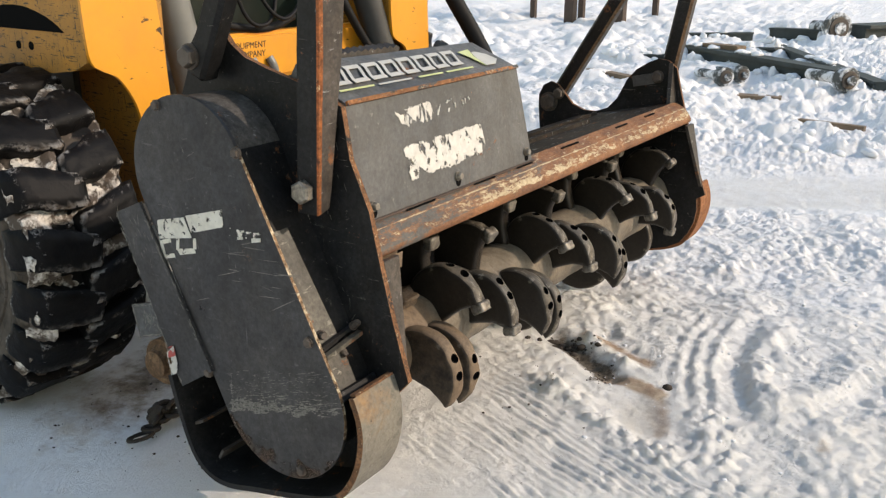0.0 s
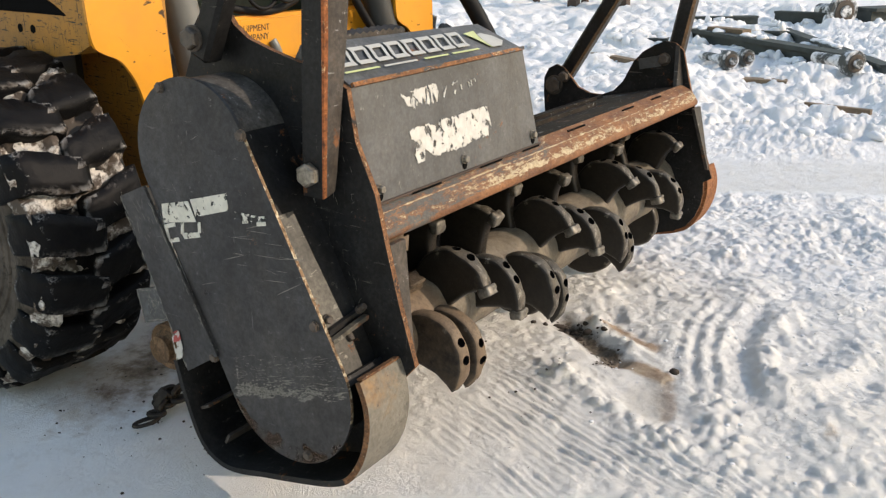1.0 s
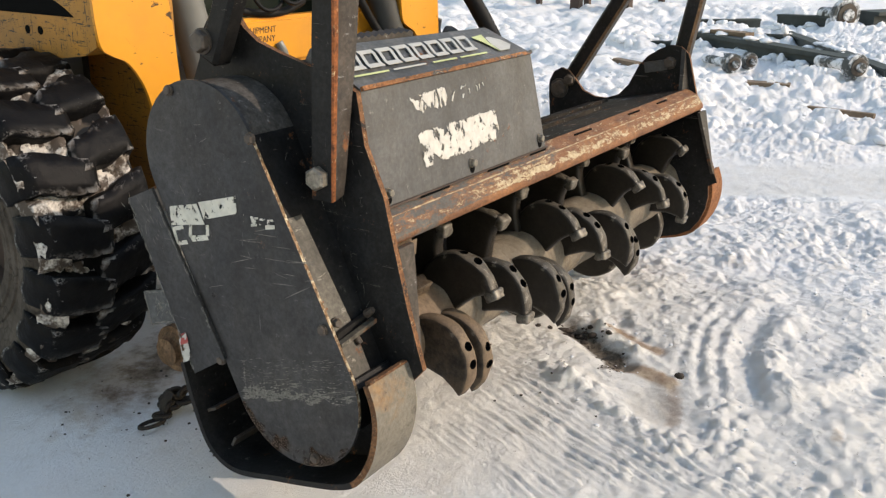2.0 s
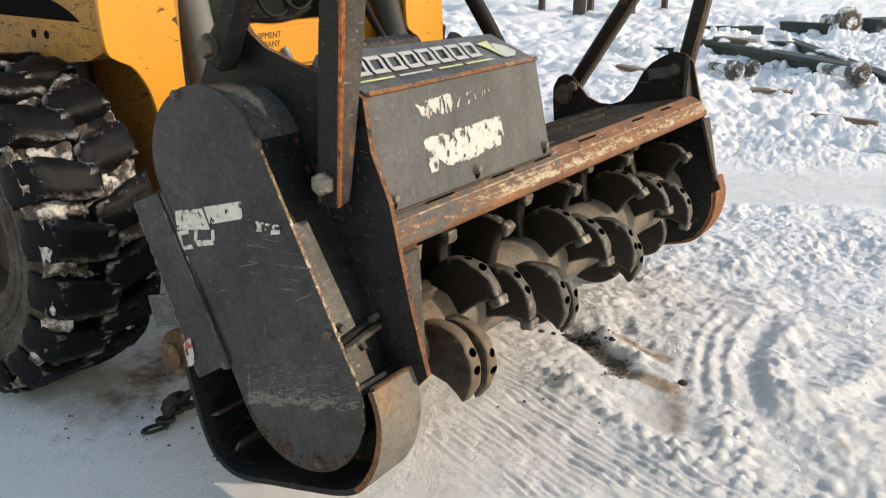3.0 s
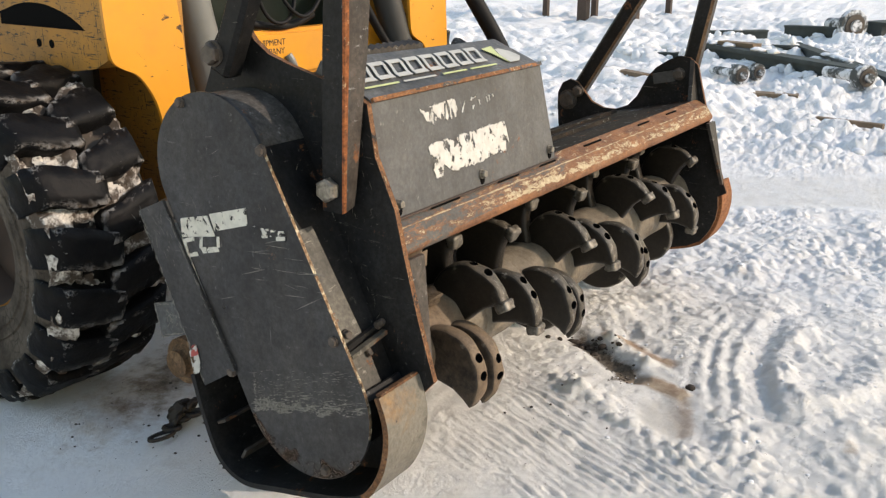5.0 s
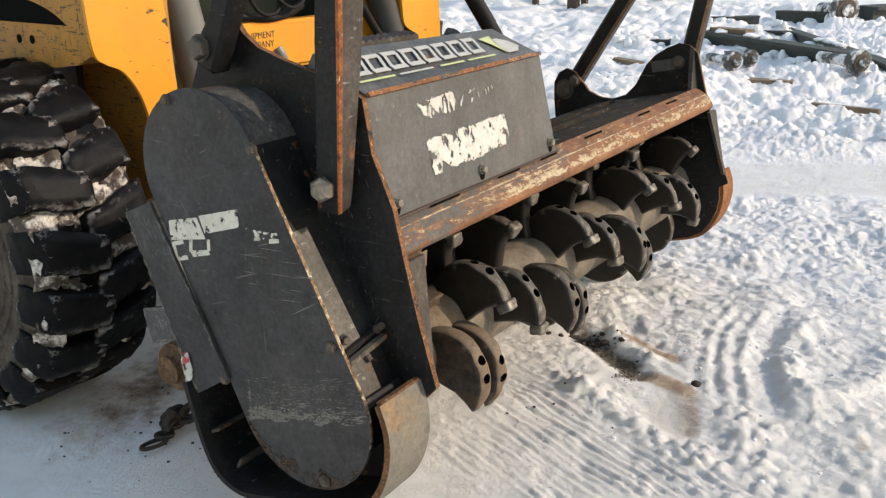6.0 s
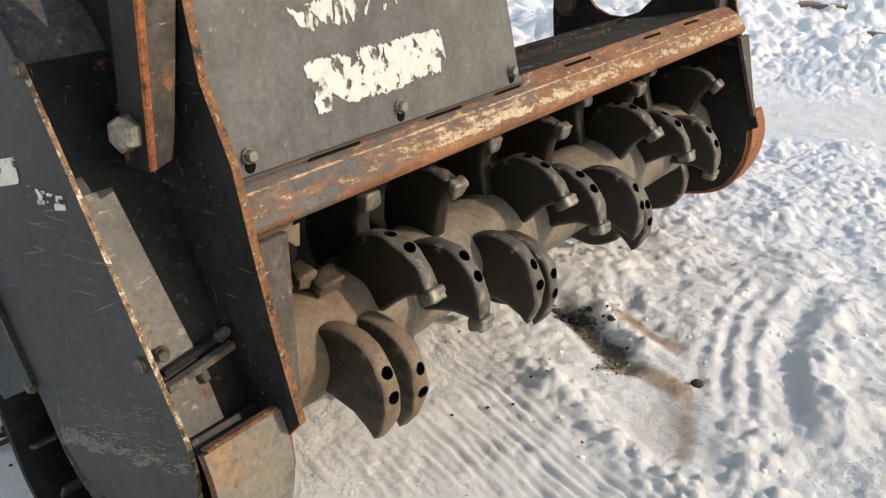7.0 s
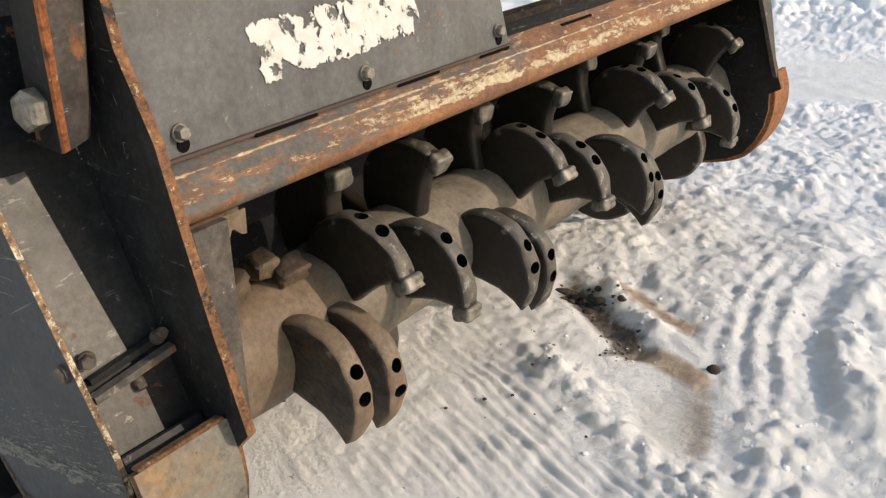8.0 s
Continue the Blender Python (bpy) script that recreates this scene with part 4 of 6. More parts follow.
box(bm, (0.056, -0.083, 0.390), (0.110, 0.014, 0.005), Euler((radians(-14), 0, 0)))
soften(bm, 0.0015)
hpart("skid_top_plate", bm, RUST)
bm = bmesh.new()
box(bm, (0.060, -0.048, 0.372), (0.104, 0.008, 0.020), Euler((radians(-35), 0, 0)))
soften(bm, 0.002)
hpart("skid_lip", bm, STEEL, "dark inner lip")
for y0, z0, a in ((0.36, 0.17, 64), (0.30, 0.115, 30)):
    bm = bmesh.new()
    box(bm, (0.060, y0 - 0.02, z0 + 0.03), (0.10, 0.026, 0.006), Euler((radians(a - 90), 0, 0)))
    hpart("skid_rib", bm, GREY)

# hood over the drive
hood_front = [(0.127, -0.008, 0.655), (0.786, -0.008, 0.655), (0.745, 0.022, 0.882), (0.127, 0.020, 0.876)]
bm = bmesh.new()
back = [(0.127, 0.133, 0.938), (0.728, 0.133, 0.932)]
low = [(0.127, 0.36, 0.56), (0.786, 0.36, 0.56)]
v = [bm.verts.new(p) for p in hood_front + back + low]
for q, mi in (((0, 1, 2, 3), 0), ((3, 2, 5, 4), 1), ((4, 5, 7, 6), 1), ((1, 7, 5, 2), 0), ((0, 3, 4, 6), 0), ((0, 6, 7, 1), 0)):
    bm.faces.new([v[i] for i in q]).material_index = mi
soften(bm, 0.004, 2, 10)
hpart("hood", bm, [HOODP, HOODT], "grey sheet steel hood with peeling labels")
bm = bmesh.new()
bar(bm, (0.128, 0.0175, 0.8770), (0.744, 0.0195, 0.8830), 0.0065, 0.008, (0, 0.5, 1))
soften(bm, 0.0025, 2)
hpart("hood_fold", bm, FOLD, "rusty folded edge")
bm = bmesh.new()
bar(bm, (0.127, -0.0108, 0.6585), (0.786, -0.0108, 0.6585), 0.004, 0.004)
hpart("hood_hem", bm, POSTM)
bm = bmesh.new()
saw = [(0.0, -0.012)] + [(0.0105 * k, 0.005 * (k % 2)) for k in range(25)] + [(0.252, -0.012)]
fa = [bm.verts.new((0.20 + u, 0.140, 0.942 + w)) for u, w in saw]
fb = [bm.verts.new((0.20 + u, 0.170, 0.946 + w)) for u, w in saw]
bm.faces.new(fa), bm.faces.new(fb[::-1])
for k in range(len(saw)):
    bm.faces.new((fa[k], fb[k], fb[(k + 1) % len(saw)], fa[(k + 1) % len(saw)]))
hpart("grip_strip", bm, GREY)

# front beam: folded lip below the hood, over the rotor
beam = [(0.010, 0.664), (-0.010, 0.6545), (-0.024, 0.6472), (-0.027, 0.6448), (-0.045, 0.6210), (-0.0485, 0.6140), (-0.0485, 0.6070), (-0.044, 0.6005), (-0.034, 0.5945), (-0.020, 0.5885), (0.02, 0.592)]
bm = bmesh.new()
prism_x(bm, beam, XN + 0.012, XF, 0, 0)
hpart("front_beam", bm, BEAM, "folded steel front beam with rust and flaking cream paint", True)
# slots along the beam: near-black bars painted as the shade in them
for xa, xb in ((0.262, 0.360), (0.512, 0.60), (0.70, 0.775), (0.95, 1.05), (1.30, 1.38), (1.52, 1.60)):
    bm = bmesh.new()
    box(bm, ((xa + xb) / 2, -0.0125 if xa < 0.8 else -0.004, 0.6563 if xa < 0.8 else 0.6585), (xb - xa, 0.005, 0.0036))
    hpart("beam_slot_shade", bm, HOLE)

# deck behind the beam and the shell round the rotor
bm = bmesh.new()
strip_x(bm, [(0.010, 0.655), (0.10, 0.635), (0.36, 0.575)], 0.795, XF, 0.008)
hpart("deck", bm, DECK, "dark top deck with traces of snow")
bm = bmesh.new()
box(bm, (1.2, 0.16, 0.632), (0.55, 0.012, 0.018), Euler((radians(-13), 0, 0)))
box(bm, (1.4, 0.26, 0.606), (0.70, 0.014, 0.02), Euler((radians(-13), 0, 0)))
hpart("deck_rib", bm, DECK)
bm = bmesh.new()
strip_x(bm, [(0.0, 0.590), (0.10, 0.585), (0.20, 0.570), (0.29, 0.52), (0.34, 0.44), (0.355, 0.35), (0.34, 0.25), (0.31, 0.18)], XN + 0.012, XF, 0.01)
hpart("rotor_shell", bm, STEEL)
bm = bmesh.new()
box(bm, (0.97, 0.40, 0.38), (1.70, 0.06, 0.34))
soften(bm, 0.01)
hpart("rear_wall", bm, STEEL)
bm = bmesh.new()
box(bm, (0.97, 0.56, 0.40), (0.95, 0.30, 0.28))
soften(bm, 0.012)
hpart("coupler_plate", bm, STEEL)

# gussets at the far ear and a small plate on it
bm = bmesh.new()
vs = [bm.verts.new(p) for p in ((XF, 0.028, 0.790), (XF - 0.045, 0.012, 0.655), (XF, 0.004, 0.655), (XF, 0.042, 0.790), (XF - 0.045, 0.024, 0.655), (XF, 0.018, 0.655))]
for q in ((0, 1, 2), (3, 5, 4), (0, 3, 4, 1), (1, 4, 5, 2), (2, 5, 3, 0)):
    bm.faces.new([vs[i] for i in q])
hpart("gusset", bm, GREY)
bm = bmesh.new()
box(bm, (XF - 0.004, 0.125, 0.728), (0.008, 0.075, 0.035), Euler((radians(-12), 0, 0)))
hpart("serial_plate", bm, HOODP, "small blank grey plate")

# brush cage legs
bm = bmesh.new()
rings = []
for z, xr, yf, yb in ((0.684, 0.094, 0.033, 0.081), (0.72, 0.0985, 0.0315, 0.0805), (0.97, 0.124, 0.0185, 0.068), (1.05, 0.129, 0.0155, 0.062), (1.32, 0.132, 0.003, 0.050)):
    c = 0.007 if z < 0.75 else 0.010
    ring = [(0.060, yb), (0.060, yf + c * 0.55), (0.060 + c * 0.3, yf + c * 0.18), (0.060 + c * 1.1, yf), (xr - 0.004, yf), (xr, yf + 0.004), (xr, yb)]
    tilt = 0.010 if z < 0.70 else 0.0
    rings.append([bm.verts.new((x, y, z + tilt * (x - 0.06) / 0.034)) for x, y in ring])
# dark side faces, rusted corner, paler grey front faces
for a, b in zip(rings, rings[1:]):
    for k in range(7):
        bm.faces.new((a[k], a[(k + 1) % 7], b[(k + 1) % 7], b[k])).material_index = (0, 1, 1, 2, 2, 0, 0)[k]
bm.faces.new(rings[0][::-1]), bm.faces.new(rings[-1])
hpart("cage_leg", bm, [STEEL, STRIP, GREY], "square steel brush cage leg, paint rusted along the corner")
LEGS = [((0.085, 0.335, 0.905), (0.085, 0.15, 1.30), 0.046, 0.05, STEEL),
        ((XF + 0.036, 0.062, 0.70), (XF + 0.036, -0.035, 1.25), 0.046, 0.052, STEEL), ((XF + 0.036, 0.485, 0.60), (XF + 0.036, 0.12, 1.20), 0.046, 0.052, STEEL)]
for p0, p1, w, h, mt in LEGS:
    bm = bmesh.new()
    bar(bm, p0, p1, w, h, (0, -1, 0.15))
    bmesh.ops.recalc_face_normals(bm, faces=bm.faces)
    soften(bm, 0.008, 1)
    bm.normal_update()
    # far legs: brown corner, paler grey front, other faces dark
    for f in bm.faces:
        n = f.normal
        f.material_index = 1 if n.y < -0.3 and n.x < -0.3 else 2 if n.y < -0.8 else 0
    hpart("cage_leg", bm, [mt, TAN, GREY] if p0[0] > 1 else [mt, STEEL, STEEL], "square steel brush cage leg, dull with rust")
hex_bolt("leg_bolt", Vector((0.059, 0.062, 0.726)) - head.location, (-1, -0.05, 0.03), 0.0215, 0.018, head, BOLT, False)
hex_bolt("leg_bolt", Vector((0.062, 0.337, 0.943)) - head.location, (-1, 0, 0), 0.021, 0.017, head, BOLT_D)
hex_bolt("leg_bolt", Vector((XF - 0.001, 0.076, 0.742)) - head.location, (-1, 0, 0), 0.018, 0.018, head, BOLT_D)
hex_bolt("leg_bolt", Vector((XF - 0.001, 0.440, 0.655)) - head.location, (-1, 0, 0), 0.018, 0.018, head, BOLT_D)
hex_bolt("leg_bolt", Vector((XF - 0.003, 0.478, 0.622)) - head.location, (-1, 0, 0), 0.030, 0.014, head, BOLT_D)

# bolts
for x in (0.168, 0.457, 0.756):
    hex_bolt("hood_bolt", Vector((x, -0.0045, 0.684)) - head.location, (0, -1, 0.12), 0.0085, 0.012, head, BOLT)
    # slot below the bolt: a near-black disc for its shade
    bm = bmesh.new()
    cyl(bm, (x + 0.002, -0.0050, 0.670), (x + 0.002, -0.0075, 0.670), 0.008, seg=14)
    hpart("bolt_slot_shade", bm, HOLE)
for y, z in ((0.165, 0.793), (0.013, 0.469), (0.283, 0.335), (0.045, 0.196), (0.366, 0.858)):
    hex_bolt("cover_bolt", Vector((-0.001, y, z)) - head.location, (-1, 0, 0), 0.009, 0.008, head, BOLT_D)

# bracket between cover and end plate
for p, q, w, h, mt in (((0.016, -0.002, 0.455), (0.112, 0.000, 0.467), 0.008, 0.008, STEEL), ((0.010, -0.014, 0.441), (0.113, -0.012, 0.454), 0.011, 0.009, BARE)):
    bm = bmesh.new()
    bar(bm, p, q, w, h)
    soften(bm, 0.002)
    hpart("tension_bracket", bm, mt)
hex_bolt("bracket_bolt", Vector((0.022, 0.004, 0.477)) - head.location, (-0.4, -0.9, 0.2), 0.008, 0.014, head, BOLT_D)
hex_bolt("bracket_bolt", Vector((0.100, -0.006, 0.470)) - head.location, (0.1, -0.7, 0.6), 0.007, 0.016, head, BOLT_D)
hex_bolt("bracket_bolt", Vector((0.066, -0.010, 0.431)) - head.location, (0, -0.7, -0.6), 0.006, 0.009, head, BOLT_D)

# bar behind the cover, with a tab
bm = bmesh.new()
prism_x(bm, [(0.512, 0.630), (0.438, 0.662), (0.268, 0.343), (0.360, 0.285)], -0.007, -0.0005, 0, 1)
soften(bm, 0.002, 1, 60)
hpart("hinge_bar", bm, [COVER, CHIP], "worn flat bar with chipped edges")
bm = bmesh.new()
prism_x(bm, [(0.520, 0.422), (0.440, 0.446), (0.418, 0.376), (0.502, 0.351)], 0.010, 0.018, 0, 1)
soften(bm, 0.0015, 1, 60)
hpart("tab", bm, [HOODT, CHIP], "small scratched tab with pale edges")
bm = bmesh.new()
cyl(bm, (0.06, 0.532, 0.258), (0.16, 0.532, 0.258), 0.054, seg=24)
soften(bm, 0.022, 3)
hpart("rear_roller", bm, TAN, "rusty round boss", True)
bm = bmesh.new()
box(bm, (0.135, 0.475, 0.270), (0.03, 0.12, 0.06))
hpart("roller_bracket", bm, STEEL)

# labels and scuffs (thin vinyl left on the paint)
def decal(name, quad, material, normal, label=""):
    bm = bmesh.new()
    n = Vector(normal).normalized() * (0.0003 if name == "scuff" else 0.0012)
    a = [bm.verts.new(Vector(p)) for p in quad]
    b = [bm.verts.new(Vector(p) + n) for p in quad]
    bm.faces.new(a[::-1]), bm.faces.new(b)
    for i in range(len(quad)):
        bm.faces.new((a[i], a[(i + 1) % len(quad)], b[(i + 1) % len(quad)], b[i]))
    return hpart(name, bm, material, label)


def cov(y, z):
    return (-0.0006, y, z)


def hoodp(x, z):
    """A point on the hood's front face."""
    return (x, -0.0086 + (z - 0.655) * 0.132, z)


HN, CN = (0, -1, 0.13), (-1, 0, 0)
decal("label", [cov(0.395, 0.632), cov(0.395, 0.594), cov(0.300, 0.612), cov(0.318, 0.650)], FLAKE_COVER, CN, "peeling white label")
decal("label", [cov(0.312, 0.654), cov(0.300, 0.622), cov(0.211, 0.649), cov(0.212, 0.682)], FLAKE_COVER, CN, "peeling white label")
for q in (((0.394, 0.590), (0.386, 0.556), (0.378, 0.558), (0.386, 0.592)), ((0.386, 0.593), (0.384, 0.585), (0.360, 0.592), (0.362, 0.600)), ((0.380, 0.564), (0.378, 0.556), (0.352, 0.563), (0.355, 0.571)),
          ((0.343, 0.606), (0.347, 0.580), (0.339, 0.580), (0.335, 0.606)), ((0.345, 0.582), (0.337, 0.571), (0.292, 0.583), (0.296, 0.592)), ((0.2975, 0.590), (0.2895, 0.592), (0.2890, 0.613), (0.2965, 0.612))):
    decal("label_mark", [cov(*p) for p in q], FLAKE_COVER, CN)
decal("label", [cov(0.195, 0.650), cov(0.200, 0.628), cov(0.115, 0.634), cov(0.112, 0.652)], FLAKE_THIN, CN)
for q in (((0.140, 0.640), (0.140, 0.632), (0.118, 0.637), (0.118, 0.644)), ((0.131, 0.652), (0.131, 0.647), (0.121, 0.650), (0.121, 0.654)), ((0.176, 0.636), (0.176, 0.631), (0.162, 0.634), (0.162, 0.639)), ((0.170, 0.649), (0.170, 0.645), (0.158, 0.648), (0.158, 0.652))):
    decal("label_mark", [cov(*p) for p in q], FLAKE_COVER, CN)
decal("label", [(-0.0086, 0.396, 0.352), (-0.0086, 0.374, 0.372), (-0.0086, 0.362, 0.318), (-0.0086, 0.388, 0.302)], FLAKE_WORN, CN, "torn white and red label")
decal("label_mark", [(-0.0092, 0.397, 0.362), (-0.0092, 0.372, 0.375), (-0.0092, 0.368, 0.352), (-0.0092, 0.390, 0.342)], REDV, CN)


def foot_stain():
    """Rust creeping up the cover from its lower rim: a crescent with a ragged upper side."""
    r = random.Random(12)
    rim = [(a, 0.1545) for a in range(212, 336, 2)]
    up = [(a, 0.151 - 0.050 * math.sin(math.pi * (a - 212) / 124) * (0.55 + 0.6 * noise.noise(Vector((a * 0.09, 2.0, 0)))) - 0.004 * r.random()) for a in range(334, 211, -1)]
    pts = [cov(AX[0] + q * math.cos(radians(a)), AX[1] + q * math.sin(radians(a))) for a, q in rim + up]
    decal("scuff", pts[::-1], STAIN, CN, "brown rust stain")


foot_stain()


def scratches(name, x, count, draw, material, seed, label):
    """Thin dashes rubbed through the paint of an upright plate; draw gives middle, length, width and slope."""
    bm = bmesh.new()
    r = random.Random(seed)
    for _ in range(count):
        y, z, ln, w, slope = draw(r)
        d = Vector((0, math.cos(slope), math.sin(slope))) * ln / 2
        n = Vector((0, -math.sin(slope), math.cos(slope))) * w / 2
        c = Vector((x - 0.0009 * r.random(), y, z))
        bend = n * r.uniform(-1.5, 1.5)
        up = [c - d, c - d * 0.3 + n + bend, c + d * 0.4 + n * 0.8 + bend, c + d, c + d * 0.3 - n + bend, c - d * 0.4 - n * 0.7 + bend]
        bm.faces.new([bm.verts.new(p) for p in up])
    bmesh.ops.recalc_face_normals(bm, faces=bm.faces)
    tagged(hpart(name, bm, material, label), kind="stuff")


def rub_band(r):
    """A slanting band of rub marks, densest along its lower side."""
    u = r.random()
    y = r.choice((r.gauss(0.185, 0.035), r.gauss(0.17, 0.04), r.gauss(0.02, 0.04), r.gauss(0.09, 0.05))) if u < 0.65 else r.uniform(-0.05, 0.25)
    y = max(-0.045, min(0.222, y))
    low = 0.327 - 0.26 * y + 0.012 * noise.noise(Vector((y * 30, 0, 0)))
    z = low + (abs(r.gauss(0, 0.015)) if u < 0.65 else r.uniform(0.0, 0.085))
    return y, z, r.uniform(0.002, 0.010) if r.random() < 0.82 else r.uniform(0.012, 0.035), r.uniform(0.0008, 0.0034) if u < 0.65 else r.uniform(0.0004, 0.0013), r.gauss(-0.28, 0.10)


def loose(r):
    return r.uniform(0.02, 0.38), r.uniform(0.42, 0.84), r.uniform(0.004, 0.05), r.uniform(0.0004, 0.0011), r.choice((r.gauss(-0.3, 0.12), r.gauss(-0.3, 0.1), r.gauss(1.1, 0.3)))


scratches("scratch", 0.0096, 40, lambda r: (r.gauss(0.466, 0.009), r.gauss(0.404, 0.010), r.uniform(0.003, 0.016), r.uniform(0.0007, 0.0020), r.uniform(0.3, 2.6)), SCRATCH, 31, "star of pale scratches")


def edge_wear(a, b, spread=0.0016):
    """Paint chipped off along the edge from a to b, in short dashes."""
    slope = math.atan2(b[1] - a[1], b[0] - a[0])

    def draw(r):
        t = r.random()
        return a[0] + (b[0] - a[0]) * t + r.gauss(0, spread), a[1] + (b[1] - a[1]) * t + r.gauss(0, spread), r.uniform(0.006, 0.026), r.uniform(0.0010, 0.0026), slope + r.gauss(0, 0.08)
    return draw


tab_corners = [(0.517, 0.420), (0.443, 0.442), (0.421, 0.379), (0.501, 0.355)]
for k in range(4):
    scratches("scratch", 0.0096, 16, edge_wear(tab_corners[k], tab_corners[(k + 1) % 4], 0.0008), SCRATCH, 40 + k, "paint chipped off along an edge")
scratches("scratch", -0.0074, 60, edge_wear((0.510, 0.628), (0.362, 0.290)), SCRATCH, 45, "paint chipped off along an edge")
scratches("scratch", -0.0074, 22, edge_wear((0.425, 0.634), (0.300, 0.400)), SCRATCH, 46, "paint chipped off along an edge")
scratches("rubbed_band", -0.00035, 900, rub_band, SCRATCH, 4, "pale rubbed scratches")
scratches("scratch", -0.00035, 18, loose, SCRATCH, 9, "thin stray scratches")
scratches("scratch", -0.00035, 16, lambda r: (r.gauss(0.10, 0.05), r.gauss(0.575, 0.035), r.uniform(0.03, 0.085), r.uniform(0.0007, 0.0016), r.gauss(-0.12, 0.16)), SCRATCH, 21, "long pale scratches")
scratches("scratch", -0.0078, 26, lambda r: (r.gauss(0.45, 0.035), r.gauss(0.60, 0.03), r.uniform(0.004, 0.03), r.uniform(0.0006, 0.0014), r.gauss(1.05, 0.35)), SCRATCH, 22, "thin stray scratches")
scratches("scratch", XN - 0.00035, 90, lambda r: (r.uniform(0.0, 0.14), r.uniform(0.42, 0.86), r.uniform(0.003, 0.022), r.uniform(0.0004, 0.0011), r.choice((r.gauss(1.2, 0.2), r.gauss(0, 0.4)))), SCRATCH, 14, "thin stray scratches")


def torn(name, outline, hood_label, seed, material):
    """What is left of a label: the outline with a ragged, flaking edge."""
    r = random.Random(seed)
    pts = []
    n = len(outline)
    for i, (xa, za) in enumerate(outline):
        xb, zb = outline[(i + 1) % n]
        steps = max(1, round(math.hypot(xb - xa, zb - za) / 0.0025))
        for k in range(steps):
            t = k / steps
            pts.append(hoodp(xa + (xb - xa) * t + r.gauss(0, 0.0007), za + (zb - za) * t + r.gauss(0, 0.0015)))
    return decal(name, pts[::-1], material, HN, hood_label)


torn("label", ((0.279, 0.771), (0.288, 0.775), (0.339, 0.776), (0.368, 0.769), (0.377, 0.775), (0.439, 0.776), (0.498, 0.778), (0.567, 0.777), (0.578, 0.731), (0.566, 0.742), (0.562, 0.716), (0.502, 0.716), (0.471, 0.711),
               (0.434, 0.708), (0.399, 0.713), (0.357, 0.708), (0.336, 0.723), (0.324, 0.729), (0.319, 0.707), (0.297, 0.706), (0.286, 0.732), (0.295, 0.749), (0.284, 0.757)), "large peeling white label", 2, FLAKE)
torn("label", ((0.266, 0.842), (0.283, 0.836), (0.302, 0.836), (0.318, 0.821), (0.306, 0.810), (0.281, 0.822)), "worn white label", 3, FLAKE_WORN)
torn("label", ((0.297, 0.843), (0.336, 0.847), (0.382, 0.848), (0.394, 0.823), (0.382, 0.812), (0.336, 0.812), (0.316, 0.826)), "worn white label", 4, FLAKE_WORN)
for (xa, za), (xb, zb) in (((0.408, 0.821), (0.418, 0.836)), ((0.443, 0.840), (0.461, 0.842)), ((0.471, 0.838), (0.476, 0.824)), ((0.501, 0.840), (0.506, 0.826)), ((0.512, 0.842), (0.514, 0.828)), ((0.524, 0.843), (0.530, 0.834)), ((0.448, 0.822), (0.452, 0.827))):
    torn("label_mark", ((xa - 0.002, za), (xa + 0.002, za), (xb + 0.002, zb), (xb - 0.002, zb)), "", 5, WHITE)


def top(x, s):
    """A point on the hood's sloping top; s: 0 at the fold, 1 at the back."""
    y = 0.024 + s * 0.106
    z = 0.8835 + s * 0.051
    return (x, y - 0.0003, z + 0.0009)


TN = (0, -0.43, 0.9)
# wordmark as plain blocks with underlines, and a leaf-shaped mark
for k in range(8):
    xa = 0.150 + 0.0545 * k
    lo, hi, lean, w, t = 0.325, 0.79, 0.018, 0.045, 0.0085
    for q in (((0, lo), (w, lo), (w, lo + 0.095), (0, lo + 0.095)), ((lean, hi - 0.095), (w + lean, hi - 0.095), (w + lean, hi), (lean, hi)),
              ((0, lo + 0.095), (t, lo + 0.095), (lean + t, hi - 0.095), (lean, hi - 0.095)), ((w - t, lo + 0.095), (w, lo + 0.095), (w + lean, hi - 0.095), (w + lean - t, hi - 0.095))):
        decal("wordmark_block", [top(xa + u, v) for u, v in q], WHITE, TN)
for xa, xb in ((0.14, 0.24), (0.255, 0.36), (0.385, 0.47), (0.485, 0.59)):
    decal("underline", [top(xa, 0.17), top(xb, 0.17), top(xb, 0.205), top(xa, 0.205)], LIME if xa > 0.3 or xa < 0.2 else WHITE, TN)
leaf = [(0.645, 0.17), (0.685, 0.17), (0.712, 0.30), (0.700, 0.50), (0.672, 0.64), (0.655, 0.62), (0.645, 0.4)]
decal("leaf_mark", [top(*p) for p in leaf], WHITE, TN)
decal("leaf_mark", [top(*p) for p in ((0.612, 0.70), (0.626, 0.52), (0.642, 0.16), (0.646, 0.5), (0.660, 0.74))], LIME, TN)

bm = bmesh.new()
r_weld = random.Random(3)
for k in range(46):
    t = k / 45
    y0, z0 = 0.108 - 0.060 * t + r_weld.gauss(0, 0.0012), 0.665 - 0.19 * t + r_weld.gauss(0, 0.001)
    if r_weld.random() < 0.35:
        continue
    box(bm, (XN - 0.0006, y0, z0), (0.0018, 0.0018 + 0.0022 * r_weld.random(), 0.0022 + 0.0048 * r_weld.random()))
tagged(hpart("weld_spatter", bm, SCRATCH), kind="stuff")

